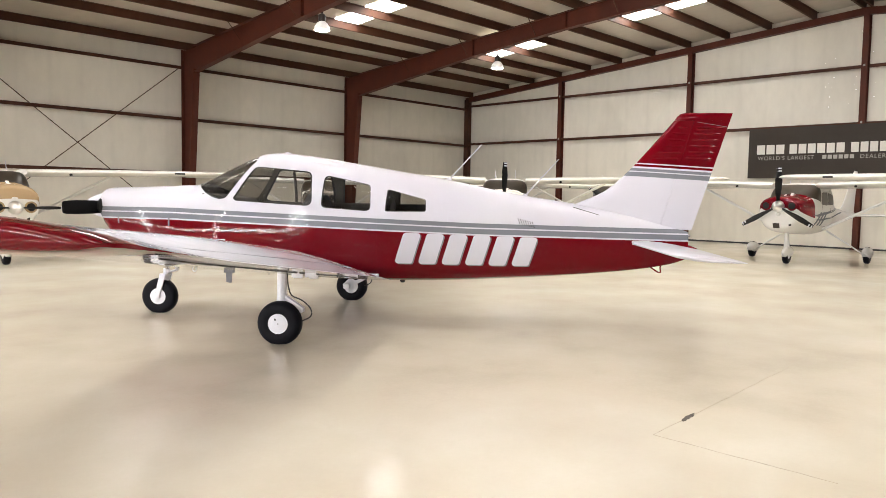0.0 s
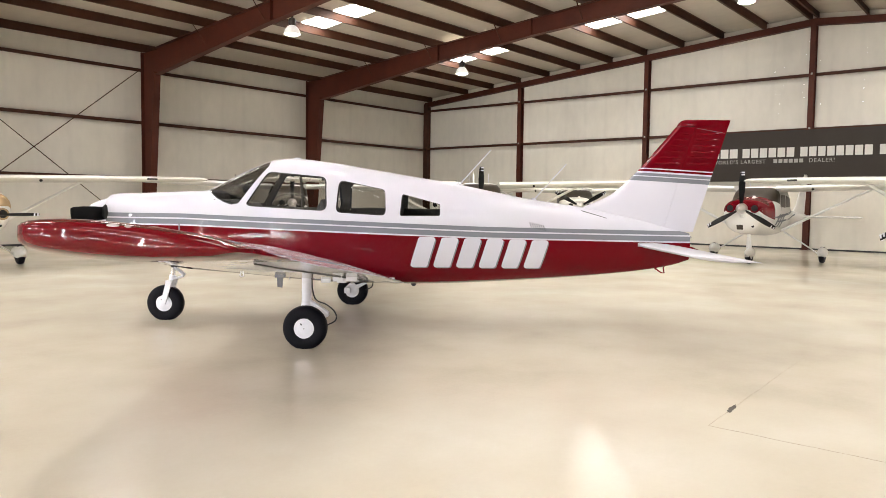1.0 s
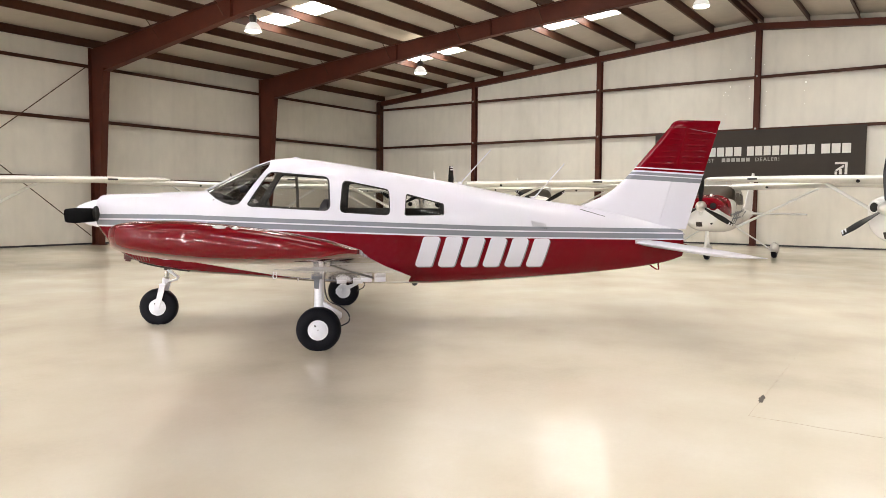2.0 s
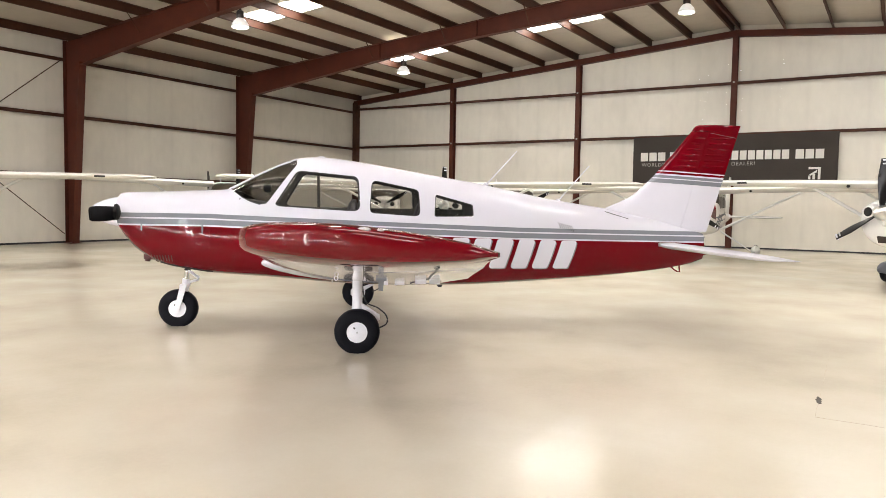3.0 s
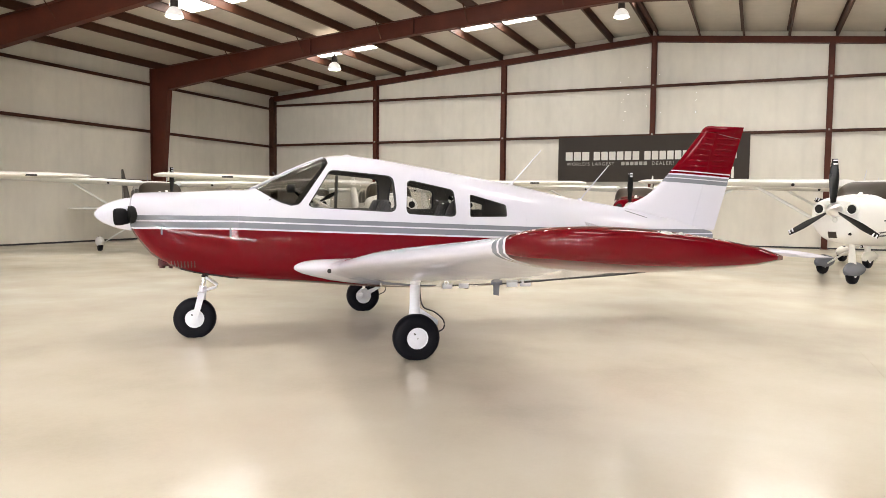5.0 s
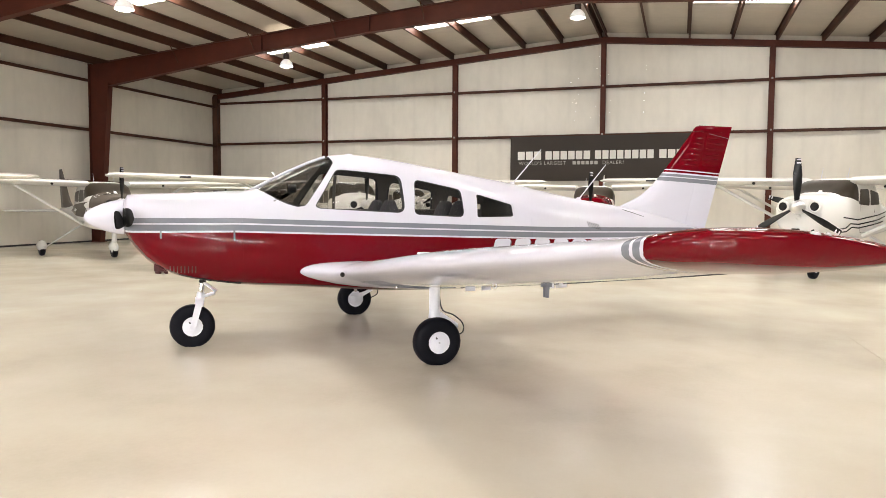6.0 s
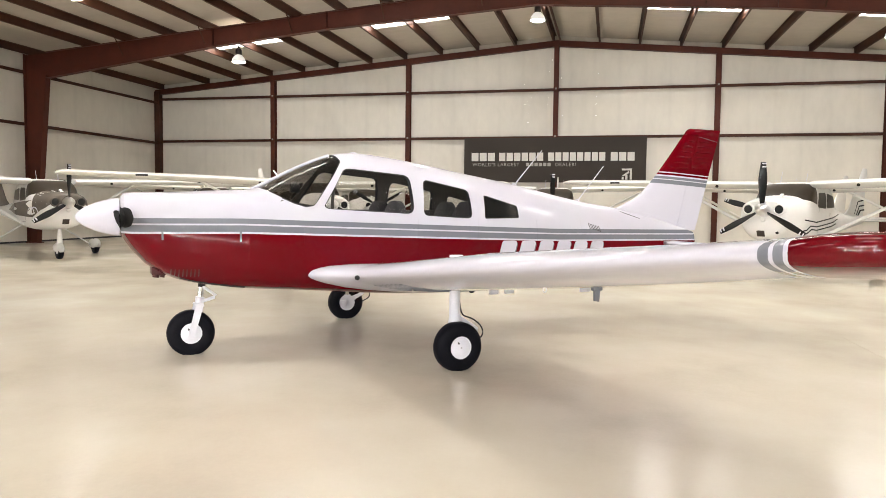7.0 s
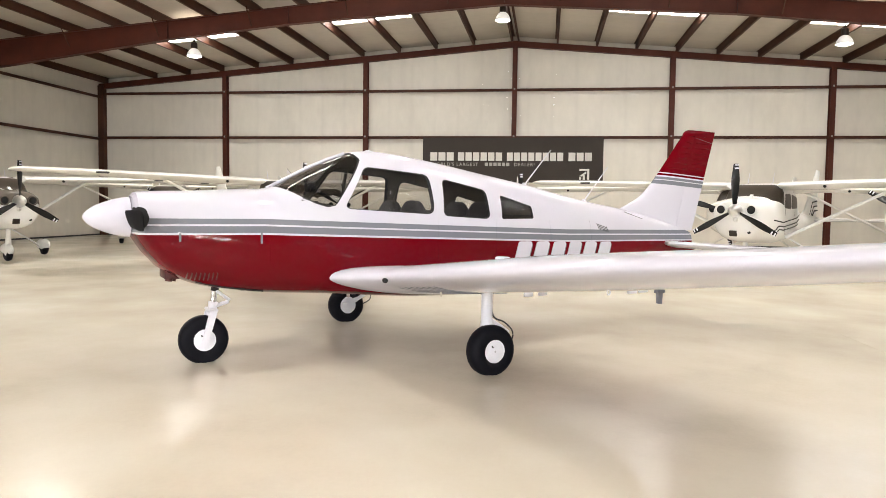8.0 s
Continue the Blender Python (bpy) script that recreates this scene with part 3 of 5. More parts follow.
# the banner on the gable wall
BY0, BY1, BZ0, BZ1 = 5.02, 11.95, 2.34, 4.06
BX = GABLE_X - 0.285
banner = empty("banner", pose(BX, BY1, BZ0), "charcoal vinyl banner with white print, hung on the gable wall", "banner")
w, h = BY1 - BY0, BZ1 - BZ0
bm = bmesh.new()
grid = [[bm.verts.new((0.006 * math.sin(i * 0.9) * math.sin(j * 0.8 + 1) - (0.004 if 0 < i < 28 else 0), -w * i / 28, h * j / 8)) for j in range(9)] for i in range(29)]
for i in range(28):
    for j in range(8):
        bm.faces.new((grid[i][j], grid[i + 1][j], grid[i + 1][j + 1], grid[i][j + 1]))
r = bmesh.ops.extrude_face_region(bm, geom=bm.faces[:])
bmesh.ops.translate(bm, verts=[v for v in r["geom"] if isinstance(v, bmesh.types.BMVert)], vec=(-0.004, 0, 0))
part("sheet", bm, banner_vinyl, banner)


def bar(parent, x, y0, y1, z0, z1, material, name="printed_bar"):
    return part(name, box(x - 0.004, x, -y1, -y0, z0, z1, 0.0015), material, parent, smooth=None)


# the firm's name stands as bars, one for each character
for y0, y1, n in ((0.30, 1.22, 3), (1.39, 3.10, 6), (3.29, 5.43, 8), (5.63, 6.50, 3)):
    pitch = (y1 - y0 + 0.05) / n
    for i in range(n):
        bar(banner, -0.020, y0 + i * pitch, y0 + (i + 1) * pitch - 0.05, 0.825, 1.145, banner_white)


def sign_text(text, y, z, size, x=-0.022):
    cu = bpy.data.curves.new("lettering", "FONT")
    cu.body, cu.size, cu.extrude, cu.space_character = text, size, 0.0015, 1.18
    ob = new("lettering", cu)
    cu.materials.append(banner_pale)
    ob.parent = banner
    ob.matrix_basis = Matrix.Translation((x, -y, z)) @ Matrix(((0, 0, -1, 0), (-1, 0, 0, 0), (0, 1, 0, 0), (0, 0, 0, 1)))
    return ob


sign_text("WORLD'S LARGEST", 0.34, 0.625, 0.185)
for i in range(6):
    bar(banner, -0.020, 2.44 + i * 0.165, 2.44 + i * 0.165 + 0.125, 0.625, 0.755, banner_pale)
sign_text("DEALER!", 3.56, 0.625, 0.185)
for y0, y1, z0, z1 in ((6.05, 6.42, 0.46, 0.53), (6.34, 6.42, 0.12, 0.46), (6.05, 6.12, 0.12, 0.22), (6.18, 6.26, 0.12, 0.30)):
    bar(banner, -0.020, y0, y1, z0, z1, banner_white, "emblem_bar")
bm = bmesh.new()
loft(bm, [[(x, -6.05, 0.26), (x, -6.31, 0.44), (x, -6.31, 0.36), (x, -6.12, 0.24)] for x in (-0.020, -0.024)])
part("emblem_wedge", bm, banner_white, banner, smooth=None)

# daylight pricks through screw holes in the gable sheets
bm = bmesh.new()
rng = random.Random(5)
for i in range(34):
    y, z, rr = RIDGE_Y + rng.choice((-0.16, 0.14, 0.32, -1.45, 1.1)) + rng.uniform(-0.16, 0.16), rng.uniform(4.3, 7.2), rng.uniform(0.004, 0.011)
    lathe(bm, [(0, -0.004), (rr, -0.003), (rr, 0.001)], "X", (GABLE_X - 0.002, y, z), 6)
tagged(finish("screw_hole", bm, emitter("daylight_prick", (1.0, 0.98, 0.94), 4.0)), "bright daylight pricks through screw holes in the gable wall", "screw holes", "", "stuff")

# two fine joints that meet in the floor, and a chip on one of them
bm = bmesh.new()
rng = random.Random(11)
for a, b, n in (((4.96, 3.662), (7.55, 3.755), 22), ((4.96, 3.660), (4.95, 2.62), 10)):
    a, b = Vector(a), Vector(b)
    side = Vector((-(b - a).y, (b - a).x)).normalized()
    pts = [a.lerp(b, i / n) + side * rng.uniform(-0.004, 0.004) for i in range(n + 1)]
    wid = [rng.uniform(0.0008, 0.0026) for i in range(n + 1)]
    rows = [[(*(p + side * w), z) for p, w in zip(pts, wid)] + [(*(p - side * w), z) for p, w in zip(pts[::-1], wid[::-1])] for z in (0.0005, 0.0018)]
    loft(bm, rows)
structure("floor_crack", bm, surface("joint_dirt", (0.38, 0.33, 0.25), 0.7, 0, 0.3, 8, 60), "fine worn joint lines in the concrete floor", "crack")
bm = bmesh.new()
rim = []
for i in range(28):
    a = 2 * math.pi * i / 28
    long, wide = 0.135 * rng.uniform(0.75, 1.1), 0.020 * rng.uniform(0.5, 1.2)
    rim.append((5.47 + long * math.cos(a) - 0.12 * wide * math.sin(a), 3.682 + 0.12 * long * math.cos(a) + wide * math.sin(a)))
loft(bm, [[(x, y, 0.0006) for x, y in rim], [(5.47 + (x - 5.47) * 0.9, 3.682 + (y - 3.682) * 0.9, 0.0024) for x, y in rim]])
structure("floor_chip", bm, surface("dark_chip", (0.06, 0.052, 0.04), 0.8, 0, 0.4, 20, 90), "small dark chip in the floor", "chip")


# ---- the red and white low-wing aeroplane ----
# local axes: x aft from the nose wheel's axle, y to starboard, z up from the floor
HULL = [  # s, bottom, top, half width, height of greatest width, upper and lower roundness
    (-0.585, 1.115, 1.450, 0.255, 1.270, 2.50, 2.20),
    (-0.560, 1.075, 1.484, 0.325, 1.265, 2.60, 2.30),
    (-0.500, 0.985, 1.492, 0.375, 1.250, 2.60, 2.40),
    (-0.390, 0.860, 1.497, 0.410, 1.220, 2.50, 2.70),
    (-0.130, 0.715, 1.505, 0.455, 1.170, 2.50, 3.05),
    (0.310, 0.628, 1.530, 0.510, 1.110, 2.50, 3.15),
    (0.580, 0.603, 1.548, 0.535, 1.080, 2.45, 3.25),
    (0.750, 0.592, 1.640, 0.545, 1.070, 2.40, 3.25),
    (0.950, 0.580, 1.742, 0.555, 1.060, 2.50, 3.25),
    (1.200, 0.560, 1.852, 0.562, 1.050, 2.85, 3.25),
    (1.360, 0.547, 1.902, 0.566, 1.045, 2.85, 3.25),
    (1.560, 0.528, 1.918, 0.566, 1.040, 2.85, 3.25),
    (1.970, 0.500, 1.878, 0.562, 1.030, 2.85, 3.25),
    (2.400, 0.488, 1.812, 0.560, 1.010, 2.85, 3.15),
    (2.800, 0.484, 1.748, 0.540, 0.990, 2.55, 3.05),
    (3.420, 0.496, 1.650, 0.475, 0.970, 2.20, 2.70),
    (4.220, 0.540, 1.495, 0.362, 0.960, 2.20, 2.30),
    (4.900, 0.592, 1.395, 0.262, 0.960, 2.10, 2.20),
    (5.550, 0.662, 1.275, 0.170, 0.960, 2.00, 2.10),
    (5.960, 0.735, 1.165, 0.100, 0.955, 2.00, 2.00),
    (6.150, 0.800, 1.105, 0.050, 0.945, 2.00, 2.00),
]
plane = empty("low_wing_aeroplane", pose(4.785, 10.06, 0, 0, 0, -51.5), "glossy white and red low-wing light aeroplane with grey stripes", "aeroplane")

stations = []
for a, b in zip(HULL, HULL[1:]):
    n = max(1, round((b[0] - a[0]) / 0.075))
    stations += [a[0] + (b[0] - a[0]) * i / n for i in range(n)]
stations.append(HULL[-1][0])


def hull_solid(name, ss, inset, material, seg=64, floor=None):
    rings = [hull_ring(HULL, s, seg, inset) for s in ss]
    if floor is not None:
        rings = [[(x, y, max(z, floor)) for x, y, z in r] for r in rings]
    return finish(name, loft(bmesh.new(), rings), material)


WINDOWS = {
    "door_window": round_poly([(1.118, 1.385), (1.345, 1.750), (2.000, 1.696), (2.024, 1.317), (1.16, 1.362)], [0.07, 0.09, 0.08, 0.08, 0.05]),
    "rear_window": round_poly([(2.118, 1.305), (2.142, 1.665), (2.655, 1.563), (2.670, 1.274)], 0.06),
    "small_window": round_poly([(2.822, 1.275), (2.840, 1.520), (3.262, 1.410), (3.266, 1.280)], 0.025),
}
SCREEN = round_poly([(0.560, 1.580), (0.760, 1.455), (0.950, 1.378), (1.040, 1.398), (1.335, 1.815), (1.300, 1.99), (0.5, 1.99)], [0.0, 0.1, 0.05, 0.05, 0.04, 0.01, 0.01], 4)

body = hull_solid("fuselage", stations, 0.0, body_paint)
cabin_s = [s for s in stations if 0.66 < s < 3.3]
cutters = [hull_solid("cabin_void", cabin_s, 0.030, interior_grey, 48, 0.66)]
for outline in WINDOWS.values():
    cutters.append(finish("window_cut", prism(outline, -1, 1), dark_trim))
cutters.append(finish("screen_cut", prism(SCREEN, -1, 1), dark_trim))
carve(body, cutters)
body.parent = plane
body.data.shade_smooth()
body.data.set_sharp_from_angle(angle=radians(32))
body["label"] = "riveted fuselage, white above and red below"


def pane(name, outline, y0, y1, label="", glass=clear_glass):
    """A curved acrylic sheet that follows the fuselage inside an outline."""
    grown = outline
    outer = hull_solid(name, [s for s in stations if -0.2 < s < 3.8], 0.010, glass, 64)
    inner = hull_solid("pane_inner", [s for s in stations if -0.2 < s < 3.8], 0.014, glass, 64)
    carve(outer, [inner])
    cut = finish("pane_cut", prism(grown, y0, y1), glass)
    carve(outer, [cut], "INTERSECT")
    outer.parent = plane
    outer.visible_shadow = False
    outer.data.shade_smooth()
    outer.data.set_sharp_from_angle(angle=radians(40))
    if label:
        outer["label"] = label
    return outer


for nm, outline in WINDOWS.items():
    pane(nm, outline, -1, 0, "clear acrylic cabin window")
    pane(nm, outline, 0, 1, "clear acrylic cabin window")
pane("windshield", SCREEN, -1, 1, "dark-tinted wrap-round acrylic windshield", tinted_glass)


def on_hull(s, z, off=0.004, sgn=-1):
    return Vector((s, sgn * (half_width(HULL, s, z) + off), z))


def hull_patch(outline, off, sgn=-1, rings=3):
    """A thin sheet that lies on the fuselage side within an outline of (s, z)."""
    bm = bmesh.new()
    outline = dense(outline)
    cs, cz = sum(p[0] for p in outline) / len(outline), sum(p[1] for p in outline) / len(outline)
    rows = []
    for k in range(rings):
        f = 1 - k / rings
        rows.append([bm.verts.new(on_hull(cs + (s - cs) * f, cz + (z - cz) * f, off, sgn)) for s, z in outline])
    mid = bm.verts.new(on_hull(cs, cz, off, sgn))
    n = len(outline)
    for a, b in zip(rows, rows[1:]):
        for i in range(n):
            bm.faces.new((a[i], a[(i + 1) % n], b[(i + 1) % n], b[i]))
    for i in range(n):
        bm.faces.new((rows[-1][i], rows[-1][(i + 1) % n], mid))
    skirt = [bm.verts.new(on_hull(s, z, 0.0005, sgn)) for s, z in outline]
    for i in range(n):
        bm.faces.new((skirt[i], skirt[(i + 1) % n], rows[0][(i + 1) % n], rows[0][i]))
    return bm


# dark inner window frames
for nm, outline in WINDOWS.items():
    cs, cz = sum(p[0] for p in outline) / len(outline), sum(p[1] for p in outline) / len(outline)
    for sgn in (-1, 1):
        bm = bmesh.new()
        rows = []
        for f, off in ((1.02, -0.016), (0.962, -0.016), (0.962, -0.03), (1.02, -0.03)):
            rows.append([bm.verts.new(on_hull(cs + (s - cs) * f, cz + (z - cz) * f, off, sgn)) for s, z in outline])
        n = len(outline)
        for a, b in zip(rows, rows[1:] + rows[:1]):
            for i in range(n):
                bm.faces.new((a[i], a[(i + 1) % n], b[(i + 1) % n], b[i]))
        part("window_frame", bm, dark_trim, plane, "dark window frame")

# windshield: centre post and the bright sealing strips
bm = tube(bmesh.new(), [(s, 0, interp(HULL, s)[1] - 0.002) for s in (0.56, 0.75, 0.95, 1.15, 1.32)], 0.014, 8)
part("windshield_post", bm, white_paint, plane, "white centre post of the windshield")
for sgn in (-1, 1):
    line = [(0.590, 1.556), (0.76, 1.455), (0.86, 1.41), (0.955, 1.381), (1.03, 1.396)]
    part("seal_strip", tube(bmesh.new(), [on_hull(s, z, 0.001, sgn) for s, z in line], 0.006, 6), dark_trim, plane)

# the registration stands as slanted bars
for i in range(6):
    s0 = 2.935 + i * 0.253
    zt, zb = 1.047 - 0.022 * (s0 - 2.95), 0.712 - 0.010 * (s0 - 2.95)
    sh = 0.10
    o = round_poly([(s0, zb), (s0 + 0.19, zb), (s0 + 0.19 + sh, zt), (s0 + sh, zt)], 0.035, 4)
    part("registration_shadow", hull_patch([(s + 0.012, z - 0.010) for s, z in o], 0.006), grey_paint, plane, "silver-grey shadow bar behind a registration bar")
    part("registration_bar", hull_patch(o, 0.010), white_paint, plane, "plain white slanted registration bar")

# cowling: seams, latches, louvres, intakes, exhaust
for sgn in (-1, 1):
    for s0 in (0.445,):
        zs = [0.70 + 0.83 * k / 14 for k in range(15)]
        part("cowl_seam", tube(bmesh.new(), [on_hull(s0, z, 0.0, sgn) for z in zs], 0.0018, 5), body_paint, plane)
    for s0, z0 in ((-0.27, 1.085), (0.37, 1.065)):
        o = round_poly([(s0 - 0.008, z0), (s0 + 0.008, z0), (s0 + 0.008, z0 + 0.098), (s0 - 0.008, z0 + 0.098)], 0.006, 3)
        part("cowl_latch", hull_patch(o, 0.006, sgn), grey_paint, plane, "grey metal cowl latch")
    o = round_poly([(-0.578, 1.185), (-0.515, 1.195), (-0.490, 1.27), (-0.515, 1.355), (-0.578, 1.365)], [0.02, 0.05, 0.07, 0.05, 0.02], 5)
    part("intake_mouth", hull_patch(o, 0.004, sgn), dark_hole, plane, "black mouth of the cooling air intake")
    for k in range(8):
        s0 = -0.20 + k * 0.032
        o = round_poly([(s0, 0.755), (s0 + 0.009, 0.755), (s0 + 0.009, 0.825), (s0, 0.825)], 0.004, 2)
        part("cowl_louvre", hull_patch(o, 0.005, sgn, 2), soot_red, plane)
    for k in range(7):
        s0 = 4.262 + k * 0.026
        o = [(s0, 1.225 - 0.006 * k), (s0 + 0.008, 1.225 - 0.006 * k), (s0 + 0.034, 1.160 - 0.006 * k), (s0 + 0.026, 1.160 - 0.006 * k)]
        part("air_slot", hull_patch(o, 0.003, sgn, 2), dark_trim, plane)
    bm = bmesh.new()
    ring0, ring1 = [], []
    for k in range(20):
        a = 2 * math.pi * k / 20
        y, z = sgn * 0.235 + 0.095 * math.cos(a), 1.275 + 0.085 * math.sin(a)
        ring0.append((-0.592, y, z))
        ring1.append((-0.50, y * 0.98, z))
    loft(bm, [ring0, ring1])
    part("air_intake", bm, dark_hole, plane, "dark cooling air intake")
bm = bmesh.new()
tube(bm, [(-0.28, -0.10, 0.84), (-0.30, -0.10, 0.77), (-0.305, -0.10, 0.735)], 0.030, 12)
tube(bm, [(-0.22, 0.06, 0.80), (-0.24, 0.06, 0.72)], 0.022, 10)
add_box(bm, -0.34, -0.10, -0.13, 0.13, 0.755, 0.86, 0.01)
part("exhaust", bm, soot_red, plane, "dark exhaust stub and chin duct")
# belly line and drain
for sgn in (-1, 1):
    part("cowl_flange", tube(bmesh.new(), [on_hull(s, interp(HULL, s)[0] + 0.030, 0.002, sgn) for s in (-0.12, 0.0, 0.12, 0.24, 0.36, 0.44)], 0.010, 6), dark_hole, plane, "dark lower flange of the cowling")
part("belly_strip", tube(bmesh.new(), [(s, 0, interp(HULL, s)[0] - 0.003) for s in (0.33, 0.9, 1.6, 2.4, 3.0)], 0.010, 6), dark_trim, plane)
part("belly_beacon", lathe(bmesh.new(), [(0, -0.035), (0.022, -0.030), (0.034, -0.01), (0.036, 0.01), (0, 0.012)], "Z", (2.95, 0, 0.478), 14), dark_trim, plane)

# spinner and propeller
part("spinner", lathe(bmesh.new(), [(0, -0.945), (0.022, -0.940), (0.052, -0.915), (0.088, -0.865), (0.122, -0.79), (0.148, -0.71), (0.163, -0.64), (0.167, -0.596), (0.15, -0.592), (0, -0.592)], "X", (0, 0, 1.275), 40), white_paint, plane, "white pointed spinner")
for sgn in (-1, 1):
    rows = []
    for k in range(15):
        u = k / 14
        rr = 0.10 + 0.84 * u
        chord = 0.074 + 0.006 * math.sin(min(1, u * 1.6) * math.pi / 2) - 0.010 * max(0, u - 0.7) / 0.3
        if k == 14:
            chord *= 0.86
        tw = radians(20 - 16 * u)
        ring = []
        for a in range(12):
            th = 2 * math.pi * a / 12
            c, d = math.cos(th) * chord, math.sin(th) * (0.018 - 0.012 * u)
            ring.append((-0.615 + c * math.sin(tw) * -1 + d * math.cos(tw), sgn * rr, 1.260 - sgn * (c * math.cos(tw) + d * math.sin(tw))))
        rows.append(ring)
    part("propeller_blade", loft(bmesh.new(), rows), matt_black, plane, "matt black propeller blade", 50)
part("propeller_hub", lathe(bmesh.new(), [(0, -0.625), (0.09, -0.62), (0.10, -0.57), (0, -0.565)], "X", (0, 0, 1.275), 20), dark_hole, plane)


# wings
def upper(b):
    """How much fuller the upper side is than the plain airfoil, less towards the tip."""
    return 1 + 0.26 * min(1.0, max(0.0, (4.8 - b) / 1.6))


def wing_rings(sgn, table, tip=None):
    rows = []
    for b, le, te, zc, th, wash in table:
        pts = foil(le, te, th, 0.75)
        if tip is not None:
            k = min(1.0, max(0.0, (b - tip) / 0.25))  # the moulded tip is blunt and deep
            pts = [(x, math.copysign(abs(z / th) ** (1 - 0.5 * k), z) * th * (upper(b) if z > 0 else 1.05 + 0.10 * k)) for x, z in pts]
        mid = (le + te) / 2
        rows.append([(x, sgn * b, zc + z - (x - mid) * wash) for x, z in pts])
    return rows


WING = [  # span, leading edge, trailing edge, height of chord, half thickness, incidence
    (0.400, 0.955, 2.900, 0.630, 0.118, 0.1187), (0.560, 0.985, 2.890, 0.647, 0.118, 0.1166), (0.660, 1.080, 2.880, 0.659, 0.118, 0.1172), (0.800, 1.230, 2.872, 0.673, 0.120, 0.1168),
    (0.950, 1.285, 2.868, 0.691, 0.120, 0.1137), (1.600, 1.295, 2.865, 0.768, 0.120, 0.1060), (2.800, 1.300, 2.860, 0.910, 0.118, 0.0968), (3.600, 1.365, 2.775, 1.006, 0.108, 0.0882),
    (4.400, 1.432, 2.695, 1.102, 0.098, 0.0825), (5.000, 1.482, 2.632, 1.180, 0.090, 0.0683), (5.200, 1.500, 2.612, 1.207, 0.087, 0.0642), (5.320, 1.520, 2.606, 1.223, 0.086, 0.0615),
    (5.400, 1.560, 2.603, 1.232, 0.083, 0.0616), (5.460, 1.610, 2.595, 1.236, 0.077, 0.0635), (5.500, 1.680, 2.570, 1.238, 0.068, 0.0671), (5.525, 1.770, 2.510, 1.238, 0.056, 0.0746),
    (5.535, 1.900, 2.400, 1.238, 0.040, 0.0960),
]
for sgn in (-1, 1):
    wing = part("wing", loft(bmesh.new(), wing_rings(sgn, WING, 5.0)), wing_paint, plane, "white tapered wing with grey bands and a red tip", 45)

    def wz(b, s, up=True, t=WING):
        le, te, zc, th, wash = interp(t, b)
        u = min(1, max(0, (s - le) / (te - le)))
        prof = 0.0
        for (u0, v0), (u1, v1) in zip(AIRFOIL, AIRFOIL[1:]):
            if u0 <= u <= u1:
                prof = v0 + (v1 - v0) * (u - u0) / (u1 - u0)
        return zc - (s - (le + te) / 2) * wash + (prof * th * upper(b) if up else -prof * th * 0.79)

    # flap and aileron gaps, hinges, tank cap, tip light, pitot, steps
    for b0, b1, frac in ((0.72, 2.72, 0.80), (2.80, 4.75, 0.80)):
        line = []
        for k in range(9):
            b = b0 + (b1 - b0) * k / 8
            le, te = interp(WING, b)[:2]
            le = max(le, 1.29)
            line.append((le + (te - le) * frac, sgn * b, wz(b, le + (te - le) * frac) + 0.0005))
        part("hinge_gap", tube(bmesh.new(), line, 0.0022, 5), grey_paint, wing)
        part("hinge_gap", tube(bmesh.new(), [(x, y, wz(abs(y), x, False) - 0.001) for x, y, z in line], 0.007, 5), dark_trim, wing)
    for b, s0 in ((1.75, 2.23), (1.75, 2.38), (2.65, 2.50), (2.65, 2.61)):
        z0 = wz(b, s0, False)
        bm = bmesh.new()
        add_box(bm, s0 - 0.04, s0 + 0.05, sgn * b - 0.010, sgn * b + 0.010, z0 - 0.034, z0 + 0.012, 0.006)
        part("hinge_bracket", bm, gear_white, wing)
    part("flap_step", box(2.55, 2.78, sgn * 0.62 - 0.05, sgn * 0.62 + 0.05, 0.565, 0.60, 0.008), white_paint, wing)
    part("fuel_cap", lathe(bmesh.new(), [(0, 0.012), (0.05, 0.012), (0.055, 0.0), (0, -0.01)], "Z", (1.66, sgn * 2.19, wz(2.19, 1.66) + 0.002), 20), white_paint, wing, "white fuel filler cap")
    part("tip_light", lathe(bmesh.new(), [(0, -0.030), (0.008, -0.028), (0.015, -0.014), (0.017, 0.0), (0.015, 0.014), (0.008, 0.028), (0, 0.030)], "X", (2.035, sgn * 5.508, 1.300), 20), nav_lens, wing, "clear strobe light", 80)
    part("tip_light", lathe(bmesh.new(), [(0, -0.016), (0.008, -0.012), (0.012, 0.0), (0.008, 0.012), (0, 0.016)], "X", (2.100, sgn * 5.507, 1.300), 18), nav_lens, wing, "clear navigation light", 80)
    bm = bmesh.new()
    lathe(bm, [(0, -0.020), (0.018, -0.016), (0.028, -0.006), (0.030, 0.004), (0.022, 0.015), (0, 0.020)], "X", (0, 0, 0), 16)
    bmesh.ops.transform(bm, matrix=Matrix.Translation((1.276, sgn * 1.02, 0.764)) @ Matrix.Diagonal((1, 1.25, 0.75, 1)), verts=bm.verts[:])
    part("vent_hole", bm, dark_hole, wing, "dark round air vent in the leading edge")
    part("fuel_drain", tube(bmesh.new(), [(1.75, sgn * 1.15, wz(1.15, 1.75, False)), (1.75, sgn * 1.15, wz(1.15, 1.75, False) - 0.04)], 0.008, 8), chrome, wing)
